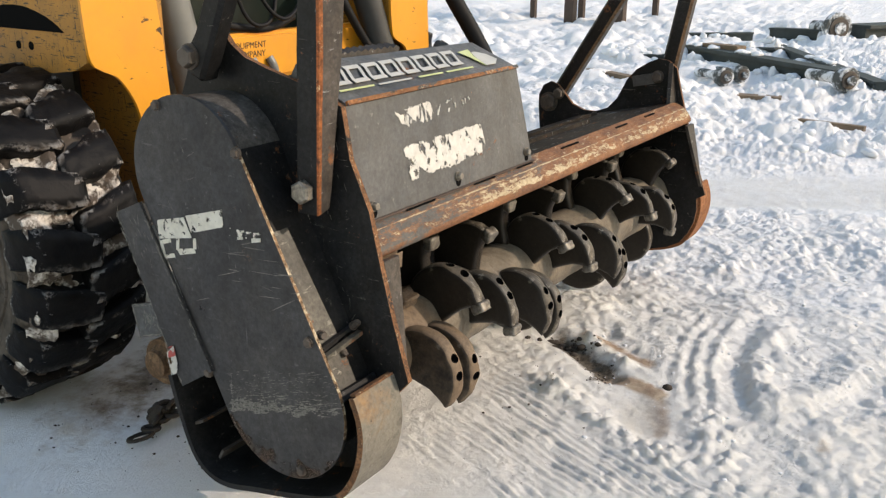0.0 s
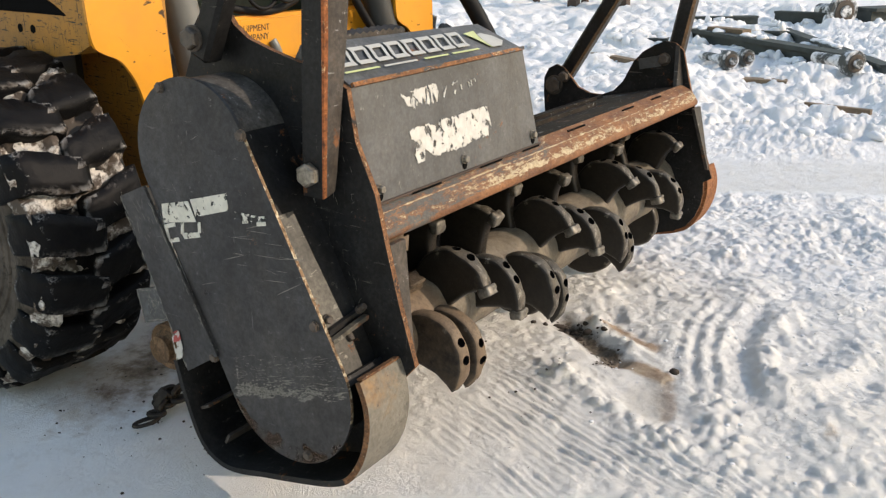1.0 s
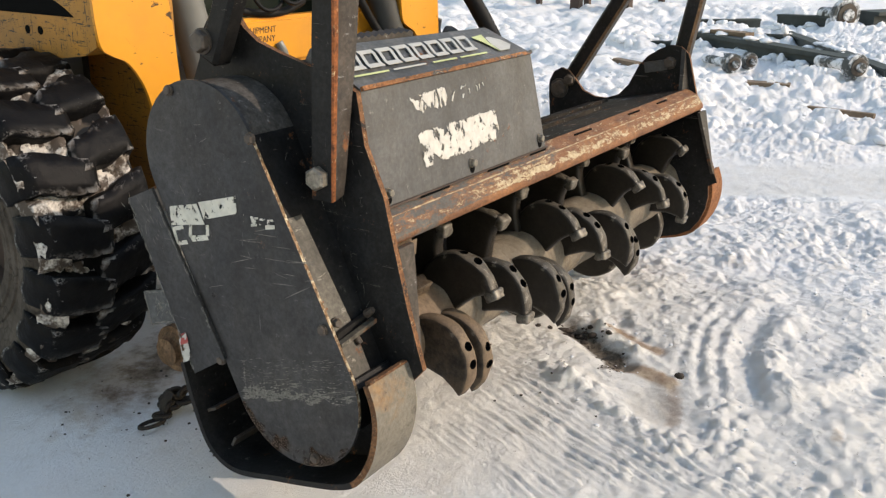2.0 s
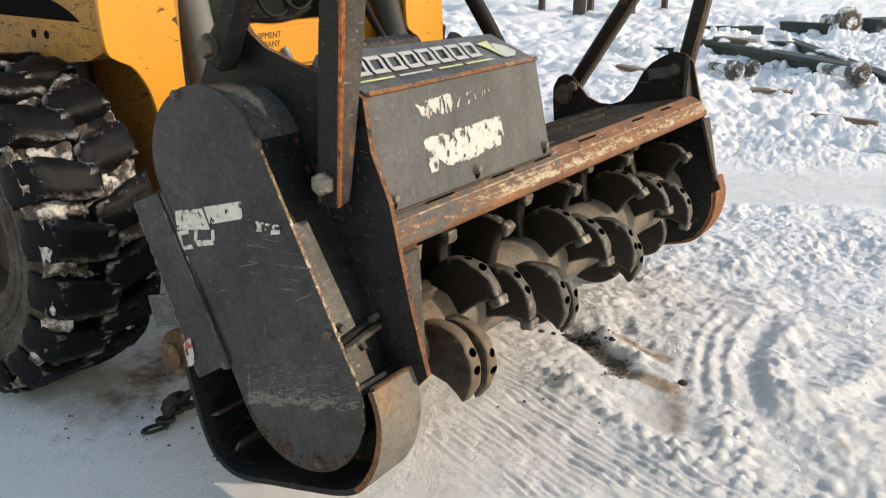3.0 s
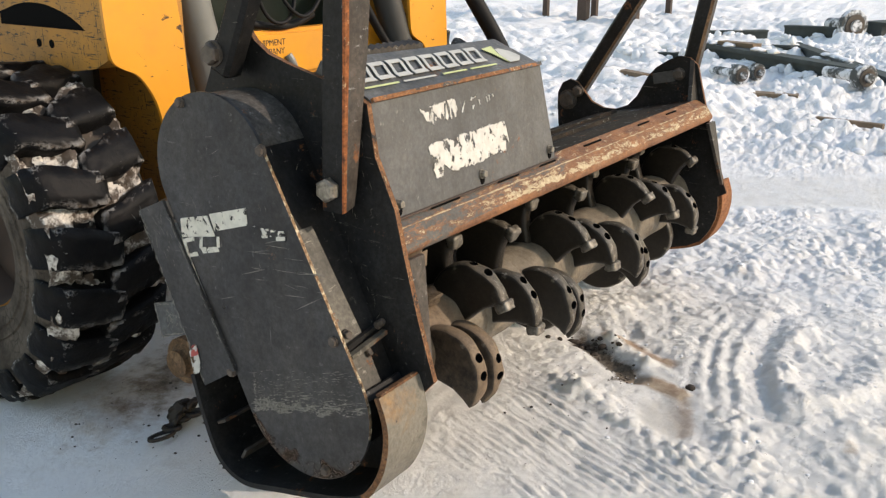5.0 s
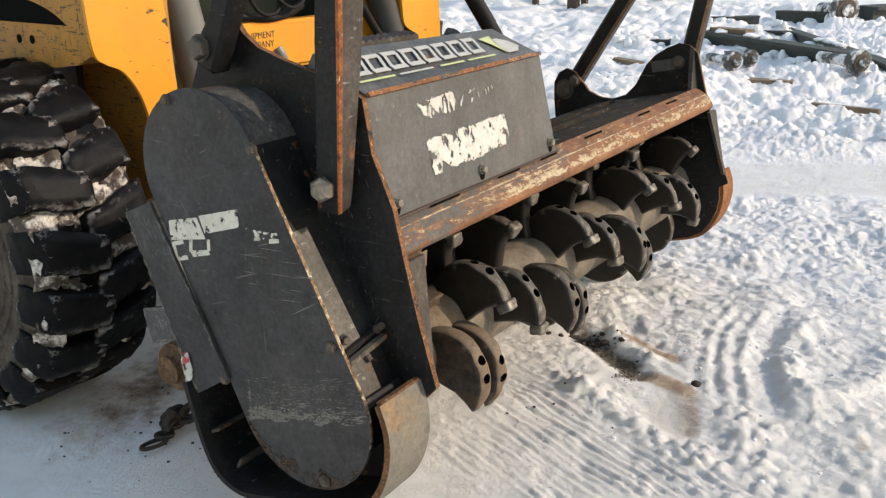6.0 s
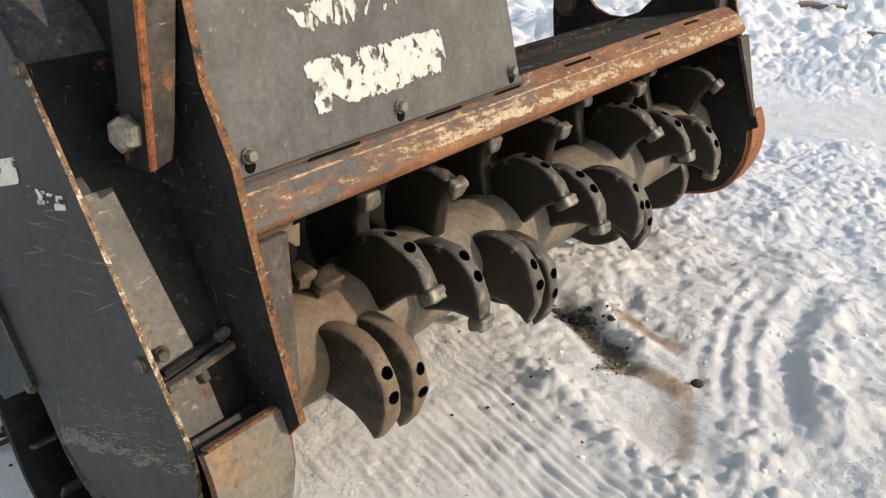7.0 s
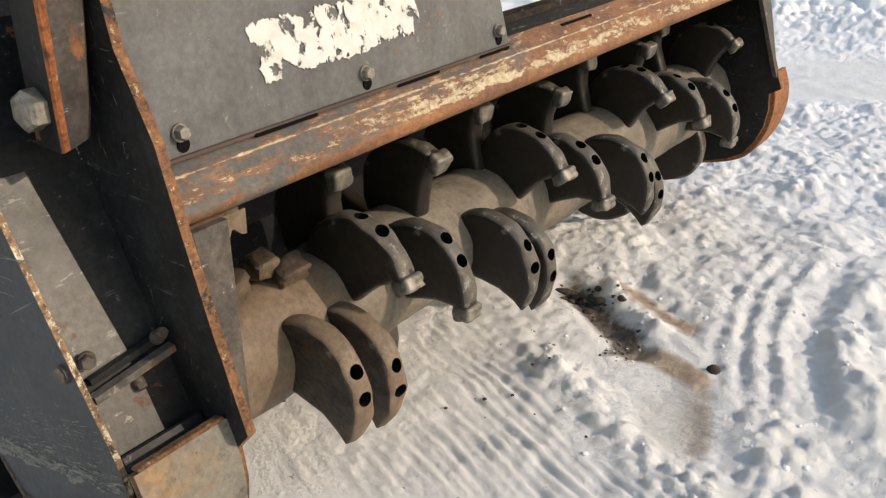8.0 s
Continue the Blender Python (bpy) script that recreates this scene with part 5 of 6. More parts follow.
# rotor: drum with spiral rows of tooth holders
bm = bmesh.new()
rings = []
for i in range(120):
    x = XN + 0.014 + (XF - XN - 0.016) * i / 119
    ring = []
    for k in range(64):
        a = 2 * math.pi * k / 64
        r = 0.092 + 0.004 * noise.noise(Vector((x * 16, math.cos(a) * 2.2, math.sin(a) * 2.2))) + 0.002 * noise.noise(Vector((x * 50, math.cos(a) * 6, math.sin(a) * 6)))
        ring.append(bm.verts.new((x, AX[0] - r * math.cos(a), AX[1] + r * math.sin(a))))
    rings.append(ring)
for p, q in zip(rings, rings[1:]):
    for k in range(64):
        bm.faces.new((p[k], p[(k + 1) % 64], q[(k + 1) % 64], q[k]))
bm.faces.new(rings[0]), bm.faces.new(rings[-1][::-1])
bmesh.ops.recalc_face_normals(bm, faces=bm.faces)
rotor = hpart("rotor_drum", bm, DRUM, "mud-brown steel rotor drum", True)
tooth_root = (head_offset @ Matrix.Translation((0, AX[0], AX[1])))


def tooth_mesh(seed):
    """A holder: thick fin that rises from the drum to a small cutter under its leading tip; local axis x, angle 0 to the front (-y)."""
    bm = bmesh.new()
    hw = 0.0185
    ramp_line = catmull([(68, 0.084), (64, 0.106), (57, 0.133), (49, 0.157), (41, 0.176), (32, 0.191), (22, 0.202), (11, 0.206), (2, 0.204)], 4)
    prof = [(-r * math.cos(radians(a)), r * math.sin(radians(a))) for a, r in ramp_line]
    prof += [(-r * math.cos(radians(a)), r * math.sin(radians(a))) for a, r in ((-1.5, 0.199), (0, 0.180), (1, 0.150), (-2, 0.115), (-8, 0.086))]
    inner = [(-0.07 * math.cos(radians(a)), 0.07 * math.sin(radians(a))) for a in (-6, 13, 30, 47, 63)]
    loop = [Vector(p) for p in prof + inner]
    mid = Vector((-0.115, 0.075))
    rings = []
    for u, inset in ((-1.0, 0.0125), (-0.97, 0.0085), (-0.88, 0.0045), (-0.70, 0.0018), (-0.40, 0.0004), (0.0, 0.0), (0.40, 0.0004), (0.70, 0.0018), (0.88, 0.0045), (0.97, 0.0085), (1.0, 0.0125)):
        ring = []
        for k, p in enumerate(loop):
            q = p
            if k < len(prof):
                a, b = loop[k - 1], loop[(k + 1) % len(loop)]
                t = (b - a).normalized()
                n = Vector((-t.y, t.x))
                if n.dot(mid - p) < 0:
                    n = -n
                q = p + n * inset
            ring.append(bm.verts.new((u * hw, q.x, q.y)))
        rings.append(ring)
    for p, q in zip(rings, rings[1:]):
        for k in range(len(loop)):
            bm.faces.new((p[k], p[(k + 1) % len(loop)], q[(k + 1) % len(loop)], q[k]))
    bm.faces.new(rings[0][::-1]), bm.faces.new(rings[-1])
    # worn, uneven rim
    off = Vector((seed * 3.1, 0, 0))
    for v in bm.verts:
        r = math.hypot(v.co.y, v.co.z)
        if r > 0.12:
            v.co += Vector((noise.noise(v.co * 38 + off) * 0.003, v.co.y / r * noise.noise(v.co * 30 - off) * 0.005, v.co.z / r * noise.noise(v.co * 30 - off) * 0.005))
    # two bolt bores in the rim, square to it, walls coloured as dark as their shade
    bores = bmesh.new()
    for a, rr, tilt in ((21.5, 0.2020, 9), (32.5, 0.1905, 19)):
        c, s = math.cos(radians(a)), math.sin(radians(a))
        p = Vector((0, -rr * c, rr * s))
        b = radians(a + tilt)
        d = Vector((0, -math.cos(b), math.sin(b)))
        cyl(bores, p - d * 0.024, p + d * 0.012, 0.0102, seg=18, mi=3)
    bmesh.ops.recalc_face_normals(bm, faces=bm.faces)
    me = bpy.data.meshes.new("tooth")
    bm.normal_update()
    for f in bm.faces:
        f.smooth = True
        c = f.calc_center_median()
        if f.material_index == 0 and abs(f.normal.x) < 0.75 and c.z > 0.01 and math.hypot(c.y, c.z) > 0.095:
            f.material_index = 1
    bm.to_mesh(me)
    bm.free()
    bored = bpy.data.meshes.new("bores")
    bores.to_mesh(bored)
    bores.free()
    for mt in (TOOTH, RIM, CUTTER, HOLE):
        me.materials.append(mt)
        bored.materials.append(mt)
    solid, drill = new("tooth_solid", me), new("tooth_bores", bored)
    cutting = solid.modifiers.new("bores", "BOOLEAN")
    cutting.operation, cutting.solver, cutting.object = "DIFFERENCE", "EXACT", drill
    done = bpy.data.meshes.new_from_object(solid.evaluated_get(bpy.context.evaluated_depsgraph_get()))
    done.name = "tooth"
    for ob in (solid, drill):
        bpy.data.objects.remove(ob)
    done.set_sharp_from_angle(angle=radians(50))
    return done


def cutter_mesh(seed):
    """A worn block bolted under the tip of a holder, proud of its rim."""
    bm = bmesh.new()
    worn_block(bm, (0.038, 0.031, 0.022), seed, 0.20, 8.0)
    bmesh.ops.transform(bm, matrix=pose(0, -0.1925, -0.0055, 3, 0, 0), verts=bm.verts)
    me = bpy.data.meshes.new("cutter")
    bm.to_mesh(me)
    bm.free()
    me.materials.append(CUTTER)
    return me


# five rows wind along the drum: each repeats about 0.41 m further on and 7 degrees higher
TEETH = [(0.315, -27), (0.72, -21), (1.14, -15), (1.575, -7),
         (0.390, -36), (0.788, -34), (1.198, -31),
         (0.440, 28), (0.868, 34), (1.30, 43), (1.735, 53),
         (0.547, 2), (0.963, 10), (1.41, 19),
         (0.640, 69), (1.03, 74), (1.43, 80),
         (0.478, 86), (0.848, 89), (1.25, 94), (1.63, 98),
         (0.225, -140), (0.545, -126), (0.955, -119), (1.37, -112), (1.70, -105),
         (0.24, 158), (0.66, 150), (1.08, 160), (1.52, 165)]
tooth_data, cutter_data = [tooth_mesh(k) for k in (1, 2, 3)], [cutter_mesh(k) for k in (4, 5, 6, 7)]
for k, (x, deg) in enumerate(TEETH):
    ob = new("tooth", tooth_data[k % 3])
    ob.parent = rotor
    ob.matrix_basis = tooth_root @ pose(x, 0, 0, -deg, 0, 0)
    if deg > -8:
        ct = new("cutter", cutter_data[k % 4])
        ct.parent = rotor
        ct.matrix_basis = ob.matrix_basis.copy()

# blocks of a holder caked in mud at the near end
for k, (x, deg, r, sx, sy, sz) in enumerate(((0.245, 74, 0.128, 0.058, 0.044, 0.050), (0.322, 82, 0.118, 0.040, 0.036, 0.040), (0.352, 70, 0.110, 0.046, 0.034, 0.036))):
    bm = bmesh.new()
    worn_block(bm, (sx, sy, sz * 0.72), 11 + k, 0.22, 9.0)
    m = head_offset @ Matrix.Translation((x, AX[0] - r * math.cos(radians(deg)), AX[1] + r * math.sin(radians(deg)))) @ pose(0, 0, 0, -deg + 90, 8 - 9 * k, 14 - 12 * k)
    ob = part("mud_block", bm, TOOTH, rotor, "", True)
    ob.matrix_basis = m

# dried mud hanging in rags from the beam
bm = bmesh.new()
rag = []
r_rag = random.Random(5)
for k in range(22):
    u = k / 21
    rag.append((0.132 + 0.085 * u, 0.584 - 0.010 - 0.022 * max(0.0, noise.noise(Vector((u * 7, 3.3, 0))) + 0.35) - 0.004 * r_rag.random()))
front = [bm.verts.new((x, -0.036, 0.590)) for x, z in rag] + [bm.verts.new((x, -0.034, z)) for x, z in rag]
rear = [bm.verts.new((v.co.x, v.co.y + 0.012, v.co.z)) for v in front]
n = len(rag)
for k in range(n - 1):
    bm.faces.new((front[k], front[k + 1], front[n + k + 1], front[n + k]))
    bm.faces.new((rear[k + 1], rear[k], rear[n + k], rear[n + k + 1]))
    bm.faces.new((front[n + k], front[n + k + 1], rear[n + k + 1], rear[n + k]))
hpart("mud_crust", bm, DRUM, "dried mud hanging from the beam")


# chain and hook behind the skid
def chain():
    ch = thing("drag_chain", "rusty steel chain with an end link lying on the snow", "chain", (0.15, 0.66, 0.0))
    pts = [((0.205, 0.668, 0.030), 0), ((0.212, 0.682, 0.046), 1), ((0.198, 0.694, 0.024), 0), ((0.200, 0.702, 0.044), 1), ((0.186, 0.684, 0.022), 0), ((0.178, 0.696, 0.038), 1),
           ((0.184, 0.712, 0.020), 0), ((0.166, 0.680, 0.024), 1), ((0.140, 0.677, 0.016), 0), ((0.104, 0.671, 0.012), 1)]
    for k, (p, flip) in enumerate(pts):
        bm = bmesh.new()
        last = k == len(pts) - 1
        a, b, r = (0.031, 0.019, 0.0052) if last else (0.019, 0.012, 0.0062)
        ring = [(a * math.cos(t * math.pi / 6), b * math.sin(t * math.pi / 6), 0) for t in range(13)]
        tube(bm, ring, r, 8, 2)
        m = Matrix.Translation(Vector(p) - ch.location) @ pose(0, 0, 0, 75 * flip if not last else 10, 0, 165 + 40 * math.sin(k * 2.1))
        bmesh.ops.transform(bm, matrix=m, verts=bm.verts)
        part("chain_link", bm, CHAIN, ch, smooth=True)
    bm = bmesh.new()
    worn_block(bm, (0.050, 0.030, 0.056), 3, 0.25, 4.0)
    bmesh.ops.transform(bm, matrix=pose(0.034, 0.044, 0.030, 17, 11, 29), verts=bm.verts)
    part("hook_block", bm, CHAIN, ch, smooth=True)


chain()

# ---------------------------------------------------------------- loader
loader = thing("skid_steer_loader", "yellow skid steer loader with scratched paint and snowy tyres", "loader", (0.97, 1.9, 0.0))
LO = Matrix.Translation(loader.location).inverted()


def lpart(name, bm, material, label="", smooth=False):
    bmesh.ops.transform(bm, matrix=LO, verts=bm.verts)
    return part(name, bm, material, loader, label, smooth)


def lug_mesh(side):
    """One tread bar from the middle of the tread over the shoulder; local axis x, at the front (-y)."""
    bm = bmesh.new()
    rings = []
    for w, off, top_r, low_r, half in ((-0.020, 0, 0.420, 0.375, 4.6), (-0.006, 0.2, 0.426, 0.375, 5.6), (0.045, 1.6, 0.430, 0.375, 6.2), (0.105, 3.8, 0.430, 0.37, 6.6), (0.138, 5.0, 0.423, 0.36, 6.9), (0.157, 5.6, 0.400, 0.35, 7.0), (0.167, 5.9, 0.362, 0.33, 6.8)):
        ring = []
        for r, d in ((low_r, -half - 0.8), (top_r, -half), (top_r, half), (low_r, half + 0.8)):
            a = radians(off + d)
            ring.append(bm.verts.new((side * w, -r * math.cos(a), r * math.sin(a))))
        rings.append(ring)
    for a, b in zip(rings, rings[1:]):
        for k in range(4):
            bm.faces.new((a[k], a[(k + 1) % 4], b[(k + 1) % 4], b[k]))
    bm.faces.new(rings[0]), bm.faces.new(rings[-1][::-1])
    soften(bm, 0.011, 3, 40)
    bmesh.ops.subdivide_edges(bm, edges=[e for e in bm.edges if e.calc_length() > 0.03], cuts=2, use_grid_fill=True)
    for v in bm.verts:
        v.co += Vector((noise.noise(v.co * 22), noise.noise(v.co * 25 + Vector((5, 0, 0))), noise.noise(v.co * 25 + Vector((0, 5, 0))))) * 0.008
        v.co += Vector((noise.noise(v.co * 70), noise.noise(v.co * 75 + Vector((5, 0, 0))), noise.noise(v.co * 70 + Vector((0, 5, 0))))) * 0.003
    bmesh.ops.recalc_face_normals(bm, faces=bm.faces)
    for f in bm.faces:
        f.smooth = True
    me = bpy.data.meshes.new("lug")
    bm.to_mesh(me)
    bm.free()
    me.materials.append(LUG)
    return me


def lathe_x(bm, prof, seg=64, mi=0):
    rings = [[bm.verts.new((x, -r * math.cos(2 * math.pi * k / seg), r * math.sin(2 * math.pi * k / seg))) for k in range(seg)] for x, r in prof]
    for a, b in zip(rings, rings[1:]):
        for k in range(seg):
            bm.faces.new((a[k], a[(k + 1) % seg], b[(k + 1) % seg], b[k])).material_index = mi


LUGS = [lug_mesh(-1), lug_mesh(1)]


def wheel(x, y, z):
    bm = bmesh.new()
    lathe_x(bm, [(-0.10, 0.178), (-0.105, 0.172), (-0.085, 0.164), (0.02, 0.158), (0.04, 0.14), (0.03, 0.06), (0.03, 0.001)])
    lathe_x(bm, [(0.11, 0.235), (0.115, 0.225), (0.10, 0.20), (0.0, 0.18), (0.0, 0.001)])
    for f in bm.faces:
        c = f.calc_center_median()
        f.material_index = 1 if math.hypot(c.y, c.z) < 0.168 else 0
    w = part("wheel", bm, [YELLOW_S, POSTM], loader, "yellow steel rim with a lugged tyre", True)
    w.matrix_basis = LO @ Matrix.Translation((x, y, z))
    bm = bmesh.new()
    lathe_x(bm, [(-0.095, 0.173), (-0.122, 0.186), (-0.134, 0.225), (-0.131, 0.230), (-0.136, 0.254), (-0.132, 0.258), (-0.138, 0.28), (-0.152, 0.32), (-0.158, 0.35), (-0.150, 0.375), (-0.12, 0.386), (0, 0.39), (0.12, 0.386), (0.150, 0.375), (0.158, 0.35),
                 (0.152, 0.32), (0.138, 0.28), (0.125, 0.245), (0.105, 0.232)])
    for f in bm.faces:
        c = f.calc_center_median()
        f.material_index = 1 if math.hypot(c.y, c.z) < 0.366 else 0
    part("tyre", bm, [TYRE, SIDEWALL], w, "black rubber tyre caked with snow and mud", True)
    for k in range(18):
        for s in (0, 1):
            ob = new("tread_lug", LUGS[s])
            ob.parent = w
            ob.matrix_basis = pose(0, 0, 0, -(k + 0.36 * s) * 360 / 18 - 4, 0, 0)
    return w


near_wheel = wheel(0.135, 1.225, 0.425)


def caked_snow(w):
    """Dirty snow packed in ragged sheets between the lugs, thickest at the shoulders."""
    bm = bmesh.new()
    seg, cols = 300, 34
    grid = []
    for k in range(seg):
        a = 2 * math.pi * k / seg
        row = []
        for i in range(cols):
            x = -0.16 + 0.32 * i / (cols - 1)
            u = abs(x)
            base = 0.388 if u < 0.11 else 0.388 - (u - 0.11) * 0.25 if u < 0.15 else 0.378 - (u - 0.15) * 1.6
            p = Vector((x, -base * math.cos(a), base * math.sin(a)))
            big = noise.fractal(p * 13, 1.0, 2.0, 4)
            fine = noise.fractal(p * 60 + Vector((3, 0, 0)), 1.0, 2.0, 3)
            h = (big + 0.05 + 0.40 * sstep(0.07, 0.13, u)) * 0.040 + fine * 0.010
            h = max(-0.006, min(0.030, h))
            row.append((bm.verts.new((x, -(base + h) * math.cos(a), (base + h) * math.sin(a))), h))
        grid.append(row)
    for k in range(seg):
        for i in range(cols - 1):
            q = (grid[k][i], grid[k][i + 1], grid[(k + 1) % seg][i + 1], grid[(k + 1) % seg][i])
            if max(v[1] for v in q) > -0.001:
                bm.faces.new([v[0] for v in q])
    bmesh.ops.delete(bm, geom=[v for v in bm.verts if not v.link_faces], context="VERTS")
    tagged(part("caked_snow", bm, CAKED, w, "dirty snow packed between the lugs", True), kind="stuff")


caked_snow(near_wheel)
wheel(1.815, 1.225, 0.425)
wheel(0.135, 2.45, 0.425)
wheel(1.815, 2.45, 0.425)


def arm(xa, xb, yf, lab):
    """The front of a lift arm: boxed side plates and a bent face that ends in a curve."""
    side = [(yf + 0.010, 1.6), (yf + 0.010, 0.868), (yf + 0.06, 0.845), (yf + 0.30, 0.815), (yf + 0.55, 0.80), (yf + 0.9, 0.80), (yf + 0.9, 1.6)]
    bm = bmesh.new()
    prism_x(bm, side, xa - 0.006, xb)
    soften(bm, 0.006, 2, 30)
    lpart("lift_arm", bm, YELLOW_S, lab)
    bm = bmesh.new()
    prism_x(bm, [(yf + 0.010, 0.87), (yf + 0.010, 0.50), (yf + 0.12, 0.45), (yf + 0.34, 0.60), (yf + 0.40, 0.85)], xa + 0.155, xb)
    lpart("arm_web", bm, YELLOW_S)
    bm = bmesh.new()
    w = xb - xa
    pts = [(xa - 0.012 + w * u, zz) for u, zz in ((0, 1.6), (0, 1.0))] + [tuple(p) for p in catmull([(xa - 0.012 + w * u, zz) for u, zz in ((0.0, 0.99), (0.015, 0.92), (0.055, 0.867), (0.17, 0.846), (0.36, 0.824), (0.52, 0.772), (0.60, 0.72), (0.64, 0.66))], 5)]
    pts += [(xa - 0.012 + w * u, zz) for u, zz in ((1.03, 0.66), (1.03, 0.77), (1.0, 0.90), (0.955, 1.0), (0.955, 1.6))]
    a = [bm.verts.new((p[0], yf, p[1])) for p in pts]
    b = [bm.verts.new((p[0], yf + 0.010, p[1])) for p in pts]
    bm.faces.new(a), bm.faces.new(b[::-1])
    for i in range(len(pts)):
        bm.faces.new((a[i], b[i], b[(i + 1) % len(pts)], a[(i + 1) % len(pts)]))
    soften(bm, 0.003, 1, 60)
    # face plate in the brighter yellow, side plates in the darker one
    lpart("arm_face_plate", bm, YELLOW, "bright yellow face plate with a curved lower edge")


arm(0.285, 0.52, 0.95, "yellow lift arm, scratched to dark marks")
arm(1.40, 1.62, 0.86, "yellow lift arm")
# opening and holes in the near arm's side: near-black plates for the shade inside
bm = bmesh.new()
prism_x(bm, catmull([(1.035, 0.936), (1.08, 0.962), (1.14, 0.983), (1.21, 0.996), (1.30, 0.994), (1.40, 0.97)], 5) + [Vector((1.40, 0.938))], 0.2782, 0.284)
lpart("arm_opening_shade", bm, HOLE)
for y in (1.238, 1.183):
    bm = bmesh.new()
    cyl(bm, (0.2782, y, 0.897), (0.284, y, 0.897), 0.011, seg=16)
    lpart("arm_hole_shade", bm, HOLE)

bm = bmesh.new()
box(bm, (1.07, 0.99, 0.835), (0.66, 0.06, 0.14))
soften(bm, 0.012, 2)
lpart("cross_member", bm, YELLOW, "yellow cross member with worn black print")
for words, x, z in (("EQUIPMENT", 0.755, 0.861), ("COMPANY", 0.765, 0.835)):
    curve = bpy.data.curves.new("print", "FONT")
    curve.body, curve.size, curve.extrude = words, 0.026, 0.0004
    tmp = new("print", curve)
    me = bpy.data.meshes.new_from_object(tmp.evaluated_get(bpy.context.evaluated_depsgraph_get()))
    bpy.data.objects.remove(tmp)
    me.materials.clear()
    me.materials.append(BLACKV)
    ob = new("print", me)
    ob.parent = loader
    ob["label"] = "black printed words"
    ob.matrix_basis = LO @ Matrix.Translation((x, 0.9594, z)) @ pose(0, 0, 0, 90, 0, 0)
for x in (0.83, 0.90):
    bm = bmesh.new()
    tube(bm, [(x, 0.955, 0.83), (x + 0.01, 0.945, 0.80), (x + 0.02, 0.95, 0.76)], 0.013, 12)
    lpart("grab_handle", bm, CYL_G)

bm = bmesh.new()
cyl(bm, (0.585, 1.03, 1.12), (0.690, 1.03, 0.66), 0.050, seg=28)
lpart("hydraulic_cylinder", bm, CYL_G, "grey hydraulic cylinder", True)
bm = bmesh.new()
cyl(bm, (1.30, 0.93, 1.10), (1.42, 0.90, 0.74), 0.046, seg=28)
lpart("hydraulic_cylinder", bm, CYL_D, "dark hydraulic cylinder", True)
bm = bmesh.new()
box(bm, (0.97, 1.16, 1.25), (0.86, 0.03, 0.72))
lpart("cab_window", bm, GLASS, "dark dirty cab window")
bm = bmesh.new()
box(bm, (0.97, 1.95, 0.62), (1.10, 1.50, 0.60))
soften(bm, 0.03, 2)
lpart("chassis", bm, CYL_D, "dark chassis")
bm = bmesh.new()
box(bm, (0.97, 1.75, 1.35), (1.0, 1.1, 0.95))
soften(bm, 0.05, 2)
lpart("cab", bm, CYL_D, "dark cab")
for pts, r in (([(0.76, 0.98, 1.15), (0.80, 0.95, 0.97), (0.86, 0.94, 0.925), (0.93, 0.95, 0.97), (0.97, 0.98, 1.15)], 0.006), ([(0.84, 0.97, 1.15), (0.87, 0.94, 1.0), (0.95, 0.93, 0.94), (1.05, 0.95, 1.0), (1.10, 0.97, 1.15)], 0.006),
               ([(0.74, 0.99, 0.935), (0.85, 0.97, 0.915), (0.95, 0.97, 0.918), (1.05, 0.99, 0.94)], 0.012), ([(1.20, 0.97, 1.1), (1.25, 0.93, 0.95), (1.33, 0.90, 0.82), (1.36, 0.80, 0.70)], 0.014),
               ([(1.66, 0.90, 1.15), (1.72, 0.82, 0.97), (1.78, 0.74, 0.80), (1.72, 0.62, 0.66)], 0.030), ([(1.72, 0.92, 1.15), (1.78, 0.86, 0.98), (1.80, 0.76, 0.82), (1.74, 0.62, 0.68)], 0.022)):
    bm = bmesh.new()
    tube(bm, pts, r, 12)
    lpart("hose", bm, BLACK, "black hydraulic hose", True)

# ---------------------------------------------------------------- yard behind
def ground_z(x, y):
    return float(snow_height(np.array([float(x)]), np.array([float(y)]))[0])


def steel_beam(p0, p1, w, h, label, mt=GREEN):
    bm = bmesh.new()
    c = (Vector(p0) + Vector(p1)) / 2
    ob_at = Vector((c.x, c.y, 0))
    p0, p1 = Vector(p0) - ob_at, Vector(p1) - ob_at
    bar(bm, p0 + Vector((0, 0, h / 2)), p1 + Vector((0, 0, h / 2)), w, h * 0.7)
    for z in (0.12 * h, 0.88 * h):
        bar(bm, p0 + Vector((0, 0, z)), p1 + Vector((0, 0, z)), w * 1.5, h * 0.16)
    soften(bm, 0.008)
    ob = part("steel_beam", bm, mt)
    ob.location = ob_at
    return tagged(ob, label, "steel beam", "frames lying in the snow")


BL = "long dark green steel beam lying half buried in snow"
BEAMS = [((8.12, 2.98, 0.0), (8.26, 2.06, 0.02), 0.10, 0.13), ((8.30, 2.12, 0.02), (7.25, 0.42, -0.02), 0.13, 0.24), ((9.5, 2.38, 0.04), (9.3, 1.45, 0.05), 0.10, 0.13),
         ((10.15, 1.78, 0.05), (7.15, 0.08, 0.02), 0.09, 0.13), ((10.65, 2.92, 0.04), (11.18, 2.25, 0.05), 0.09, 0.14), ((11.95, 2.18, 0.03), (11.70, 1.40, 0.05), 0.12, 0.18), ((12.1, 1.12, 0.02), (12.9, 0.68, 0.02), 0.26, 0.27)]
for p0, p1, w, h in BEAMS:
    steel_beam(p0, p1, w, h, BL)


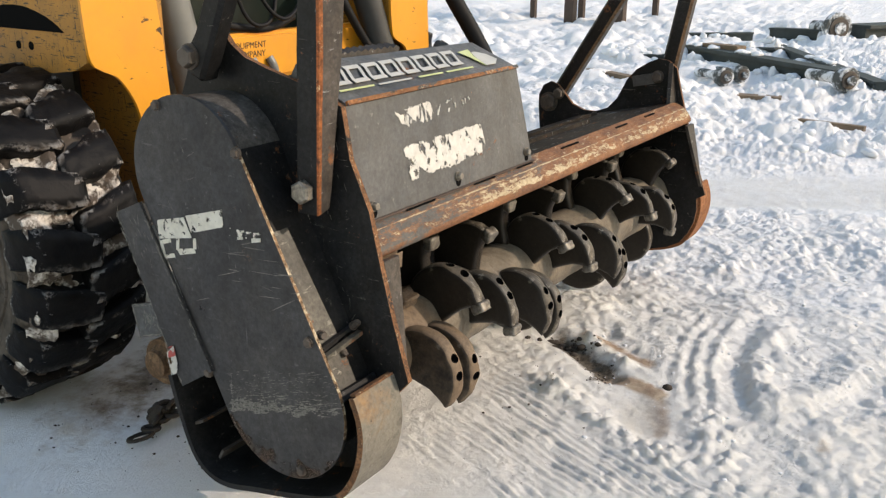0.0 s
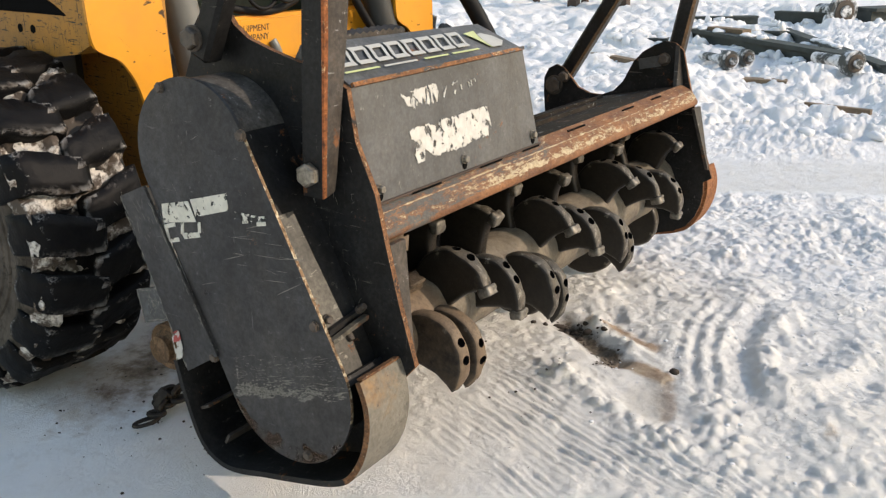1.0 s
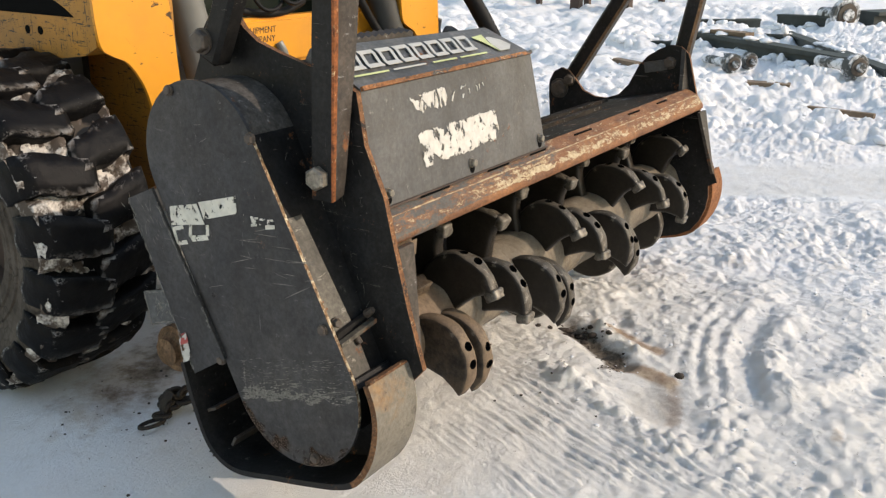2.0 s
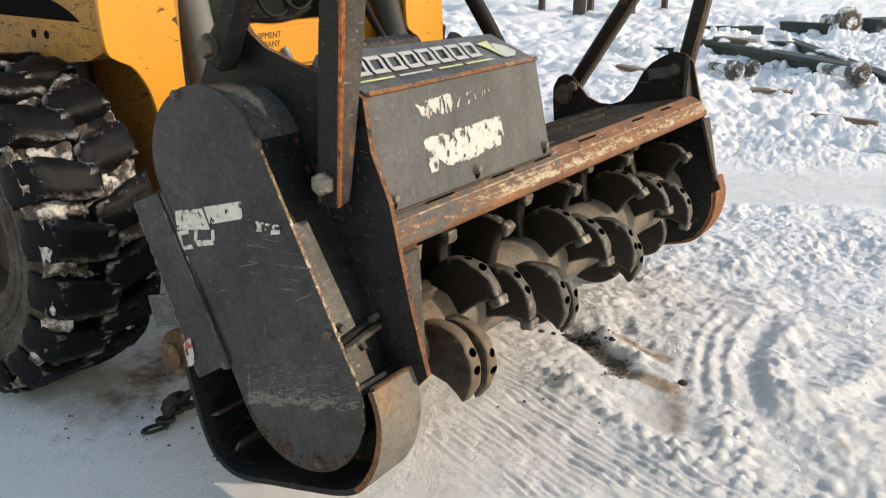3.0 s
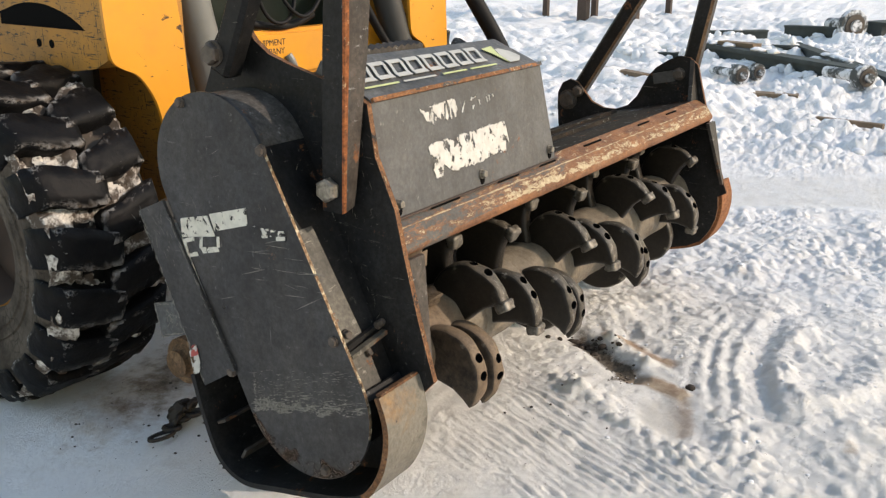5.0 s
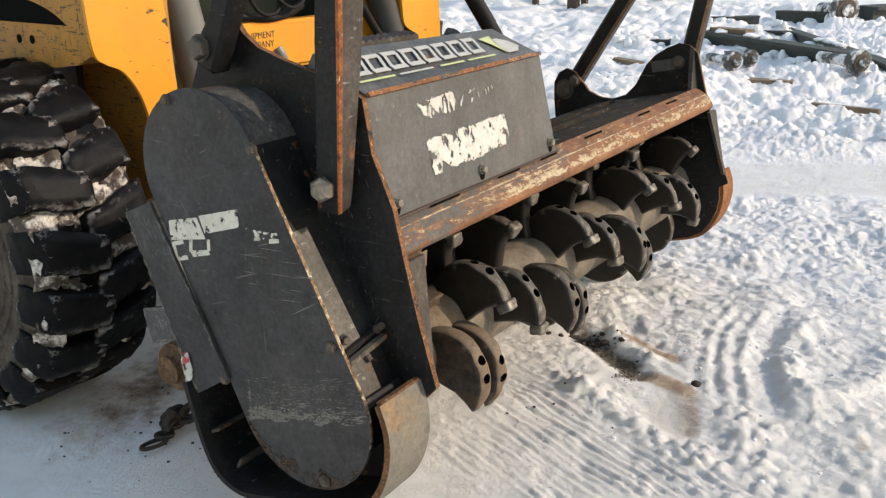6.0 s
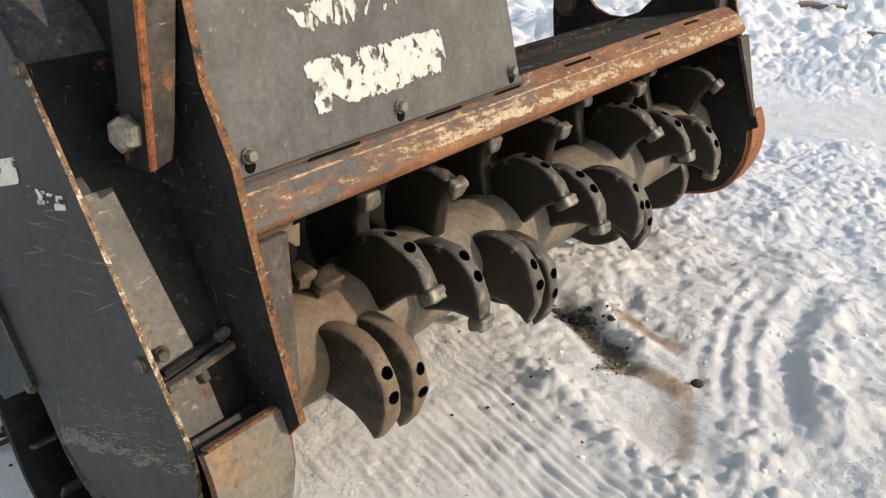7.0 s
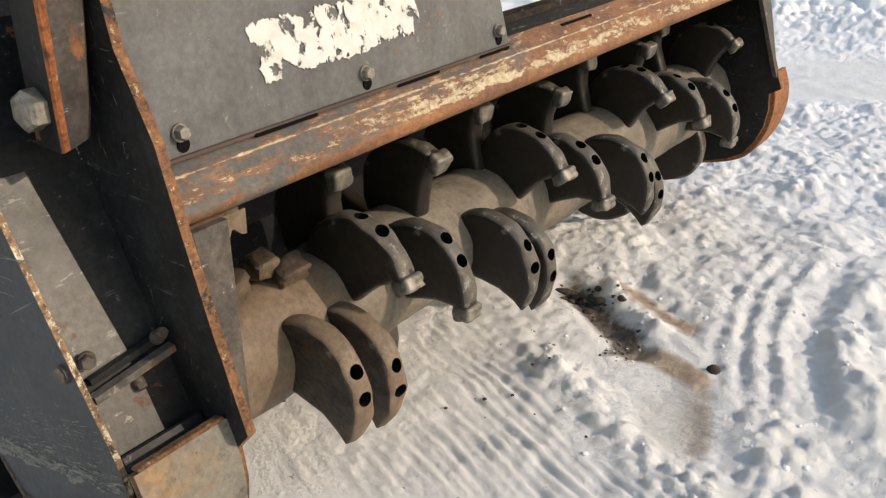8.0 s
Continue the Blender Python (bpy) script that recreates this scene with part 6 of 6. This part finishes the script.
def snow_caps():
    """Broken snow lying along the beams and banked against them."""
    base = bmesh.new()
    bmesh.ops.create_icosphere(base, subdivisions=3, radius=1.0)
    bv = np.array([v.co[:] for v in base.verts])
    bf = np.array([[v.index for v in f.verts] for f in base.faces])
    base.free()
    r = random.Random(9)
    vs, fs, k = [], [], 0
    for p0, p1, w, h in BEAMS[:6]:
        p0, p1 = Vector(p0), Vector(p1)
        side = Vector((p1.y - p0.y, p0.x - p1.x, 0)).normalized()
        for j in range(int((p1 - p0).length / 0.024)):
            t = r.random()
            on_top = r.random() < 0.35
            if noise.noise(Vector((t * 6, p0.x * 3, 1.0 * on_top))) < (0.12 if on_top else -0.05):
                continue
            c = p0.lerp(p1, t)
            if on_top:
                c += Vector((r.gauss(0, 0.02), r.gauss(0, 0.02), h * 0.99))
                s = (0.05 + 0.05 * r.random(), 0.035 + 0.03 * r.random(), 0.012 + 0.018 * r.random())
            else:
                c += side * r.choice((-1, 1)) * (0.09 + 0.10 * r.random())
                c.z = ground_z(c.x, c.y) + 0.01
                s = tuple(0.03 + 0.05 * r.random() ** 2 for _ in range(3))
            n = 0.7 + 0.6 * fractal(bv[:, 0] + bv[:, 2] * 0.7 + k * 3.7, bv[:, 1] + bv[:, 2] * 0.6 + k, 1.7, 2, k % 97)
            vs.append(bv * n[:, None] * np.array(s) + np.array(c[:]))
            fs.append(bf + k * len(bv))
            k += 1
    me = bpy.data.meshes.new("snow_caps")
    me.from_pydata(np.concatenate(vs).tolist(), [], np.concatenate(fs).tolist())
    me.polygons.foreach_set("use_smooth", np.ones(len(me.polygons), bool))
    me.materials.append(CLOD)
    tagged(new("snow_caps", me), "white snow lying on and against the steel beams", "snow", kind="stuff")


snow_caps()


def axle_hub(x, y, turn, r, label):
    hub = thing("axle_hub", label, "axle", (x, y, ground_z(x, y)), "hubs lying in the snow")
    m = pose(0, 0, 0, 0, 0, turn)
    for name, p0, p1, r0, mt in (("drum", (-0.05, 0, r), (0.03, 0, r), r, GREYD), ("rim_ring", (-0.065, 0, r), (-0.05, 0, r), r * 0.72, BOLT_D), ("cap", (-0.10, 0, r), (-0.065, 0, r), r * 0.38, GREYD), ("axle", (0.03, 0, r), (0.45, 0, r * 0.9), r * 0.45, GREYD)):
        bm = bmesh.new()
        cyl(bm, p0, p1, r0, seg=28)
        soften(bm, 0.006)
        bmesh.ops.transform(bm, matrix=m, verts=bm.verts)
        part(name, bm, mt, hub, smooth=True)


axle_hub(7.0, 1.36, 48, 0.085, "frosted steel wheel hub on an axle")
axle_hub(7.25, 1.28, 48, 0.075, "small frosted wheel hub")
axle_hub(6.6, 0.28, 48, 0.10, "frosted steel wheel hub on an axle")
axle_hub(11.62, 1.30, 48, 0.20, "dark roller standing in the snow")


def plank(p0, p1, w, h, label):
    bm = bmesh.new()
    c = (Vector(p0) + Vector(p1)) / 2
    bar(bm, Vector(p0) - c, Vector(p1) - c, w, h)
    soften(bm, 0.006)
    ob = part("wood_plank", bm, WOOD)
    ob.location = c
    tagged(ob, label, "plank", "wood lying in the snow")


plank((8.25, 1.92, 0.22), (8.1, 1.52, 0.22), 0.14, 0.12, "short block of brown wood on a steel beam")
plank((6.77, 2.54, 0.10), (6.46, 2.0, 0.10), 0.10, 0.04, "brown wooden plank half under snow")
plank((5.97, 1.06, 0.085), (6.05, 0.62, 0.085), 0.13, 0.05, "brown wooden plank half under snow")
plank((5.50, 0.36, 0.030), (5.44, -0.08, 0.030), 0.05, 0.035, "grey board lying on the snow")


def rack():
    rk = thing("steel_rack", "rusty steel rack standing in the snow", "rack", (13, 5.2, 0))
    O = Vector(rk.location)
    for x, y, w in ((13.35, 6.65, 0.09), (12.1, 5.33, 0.15), (12.7, 5.42, 0.09), (12.4, 4.62, 0.15), (14.4, 4.8, 0.09)):
        bm = bmesh.new()
        bar(bm, Vector((x, y, -0.05)) - O, Vector((x, y, 0.95)) - O, w, w, (0, 1, 0))
        soften(bm, 0.01)
        part("post", bm, POSTM, rk)
    for a, b in (((12.1, 5.35, 0.98), (12.4, 4.5, 0.98)), ((13.35, 6.75, 0.98), (14.4, 4.7, 0.98)), ((12.1, 5.35, 1.0), (13.35, 6.65, 1.0)), ((12.4, 4.62, 1.0), (14.4, 4.8, 1.0))):
        bm = bmesh.new()
        bar(bm, Vector(a) - O, Vector(b) - O, 0.1, 0.12)
        soften(bm, 0.01)
        part("rail", bm, POSTM, rk)


rack()
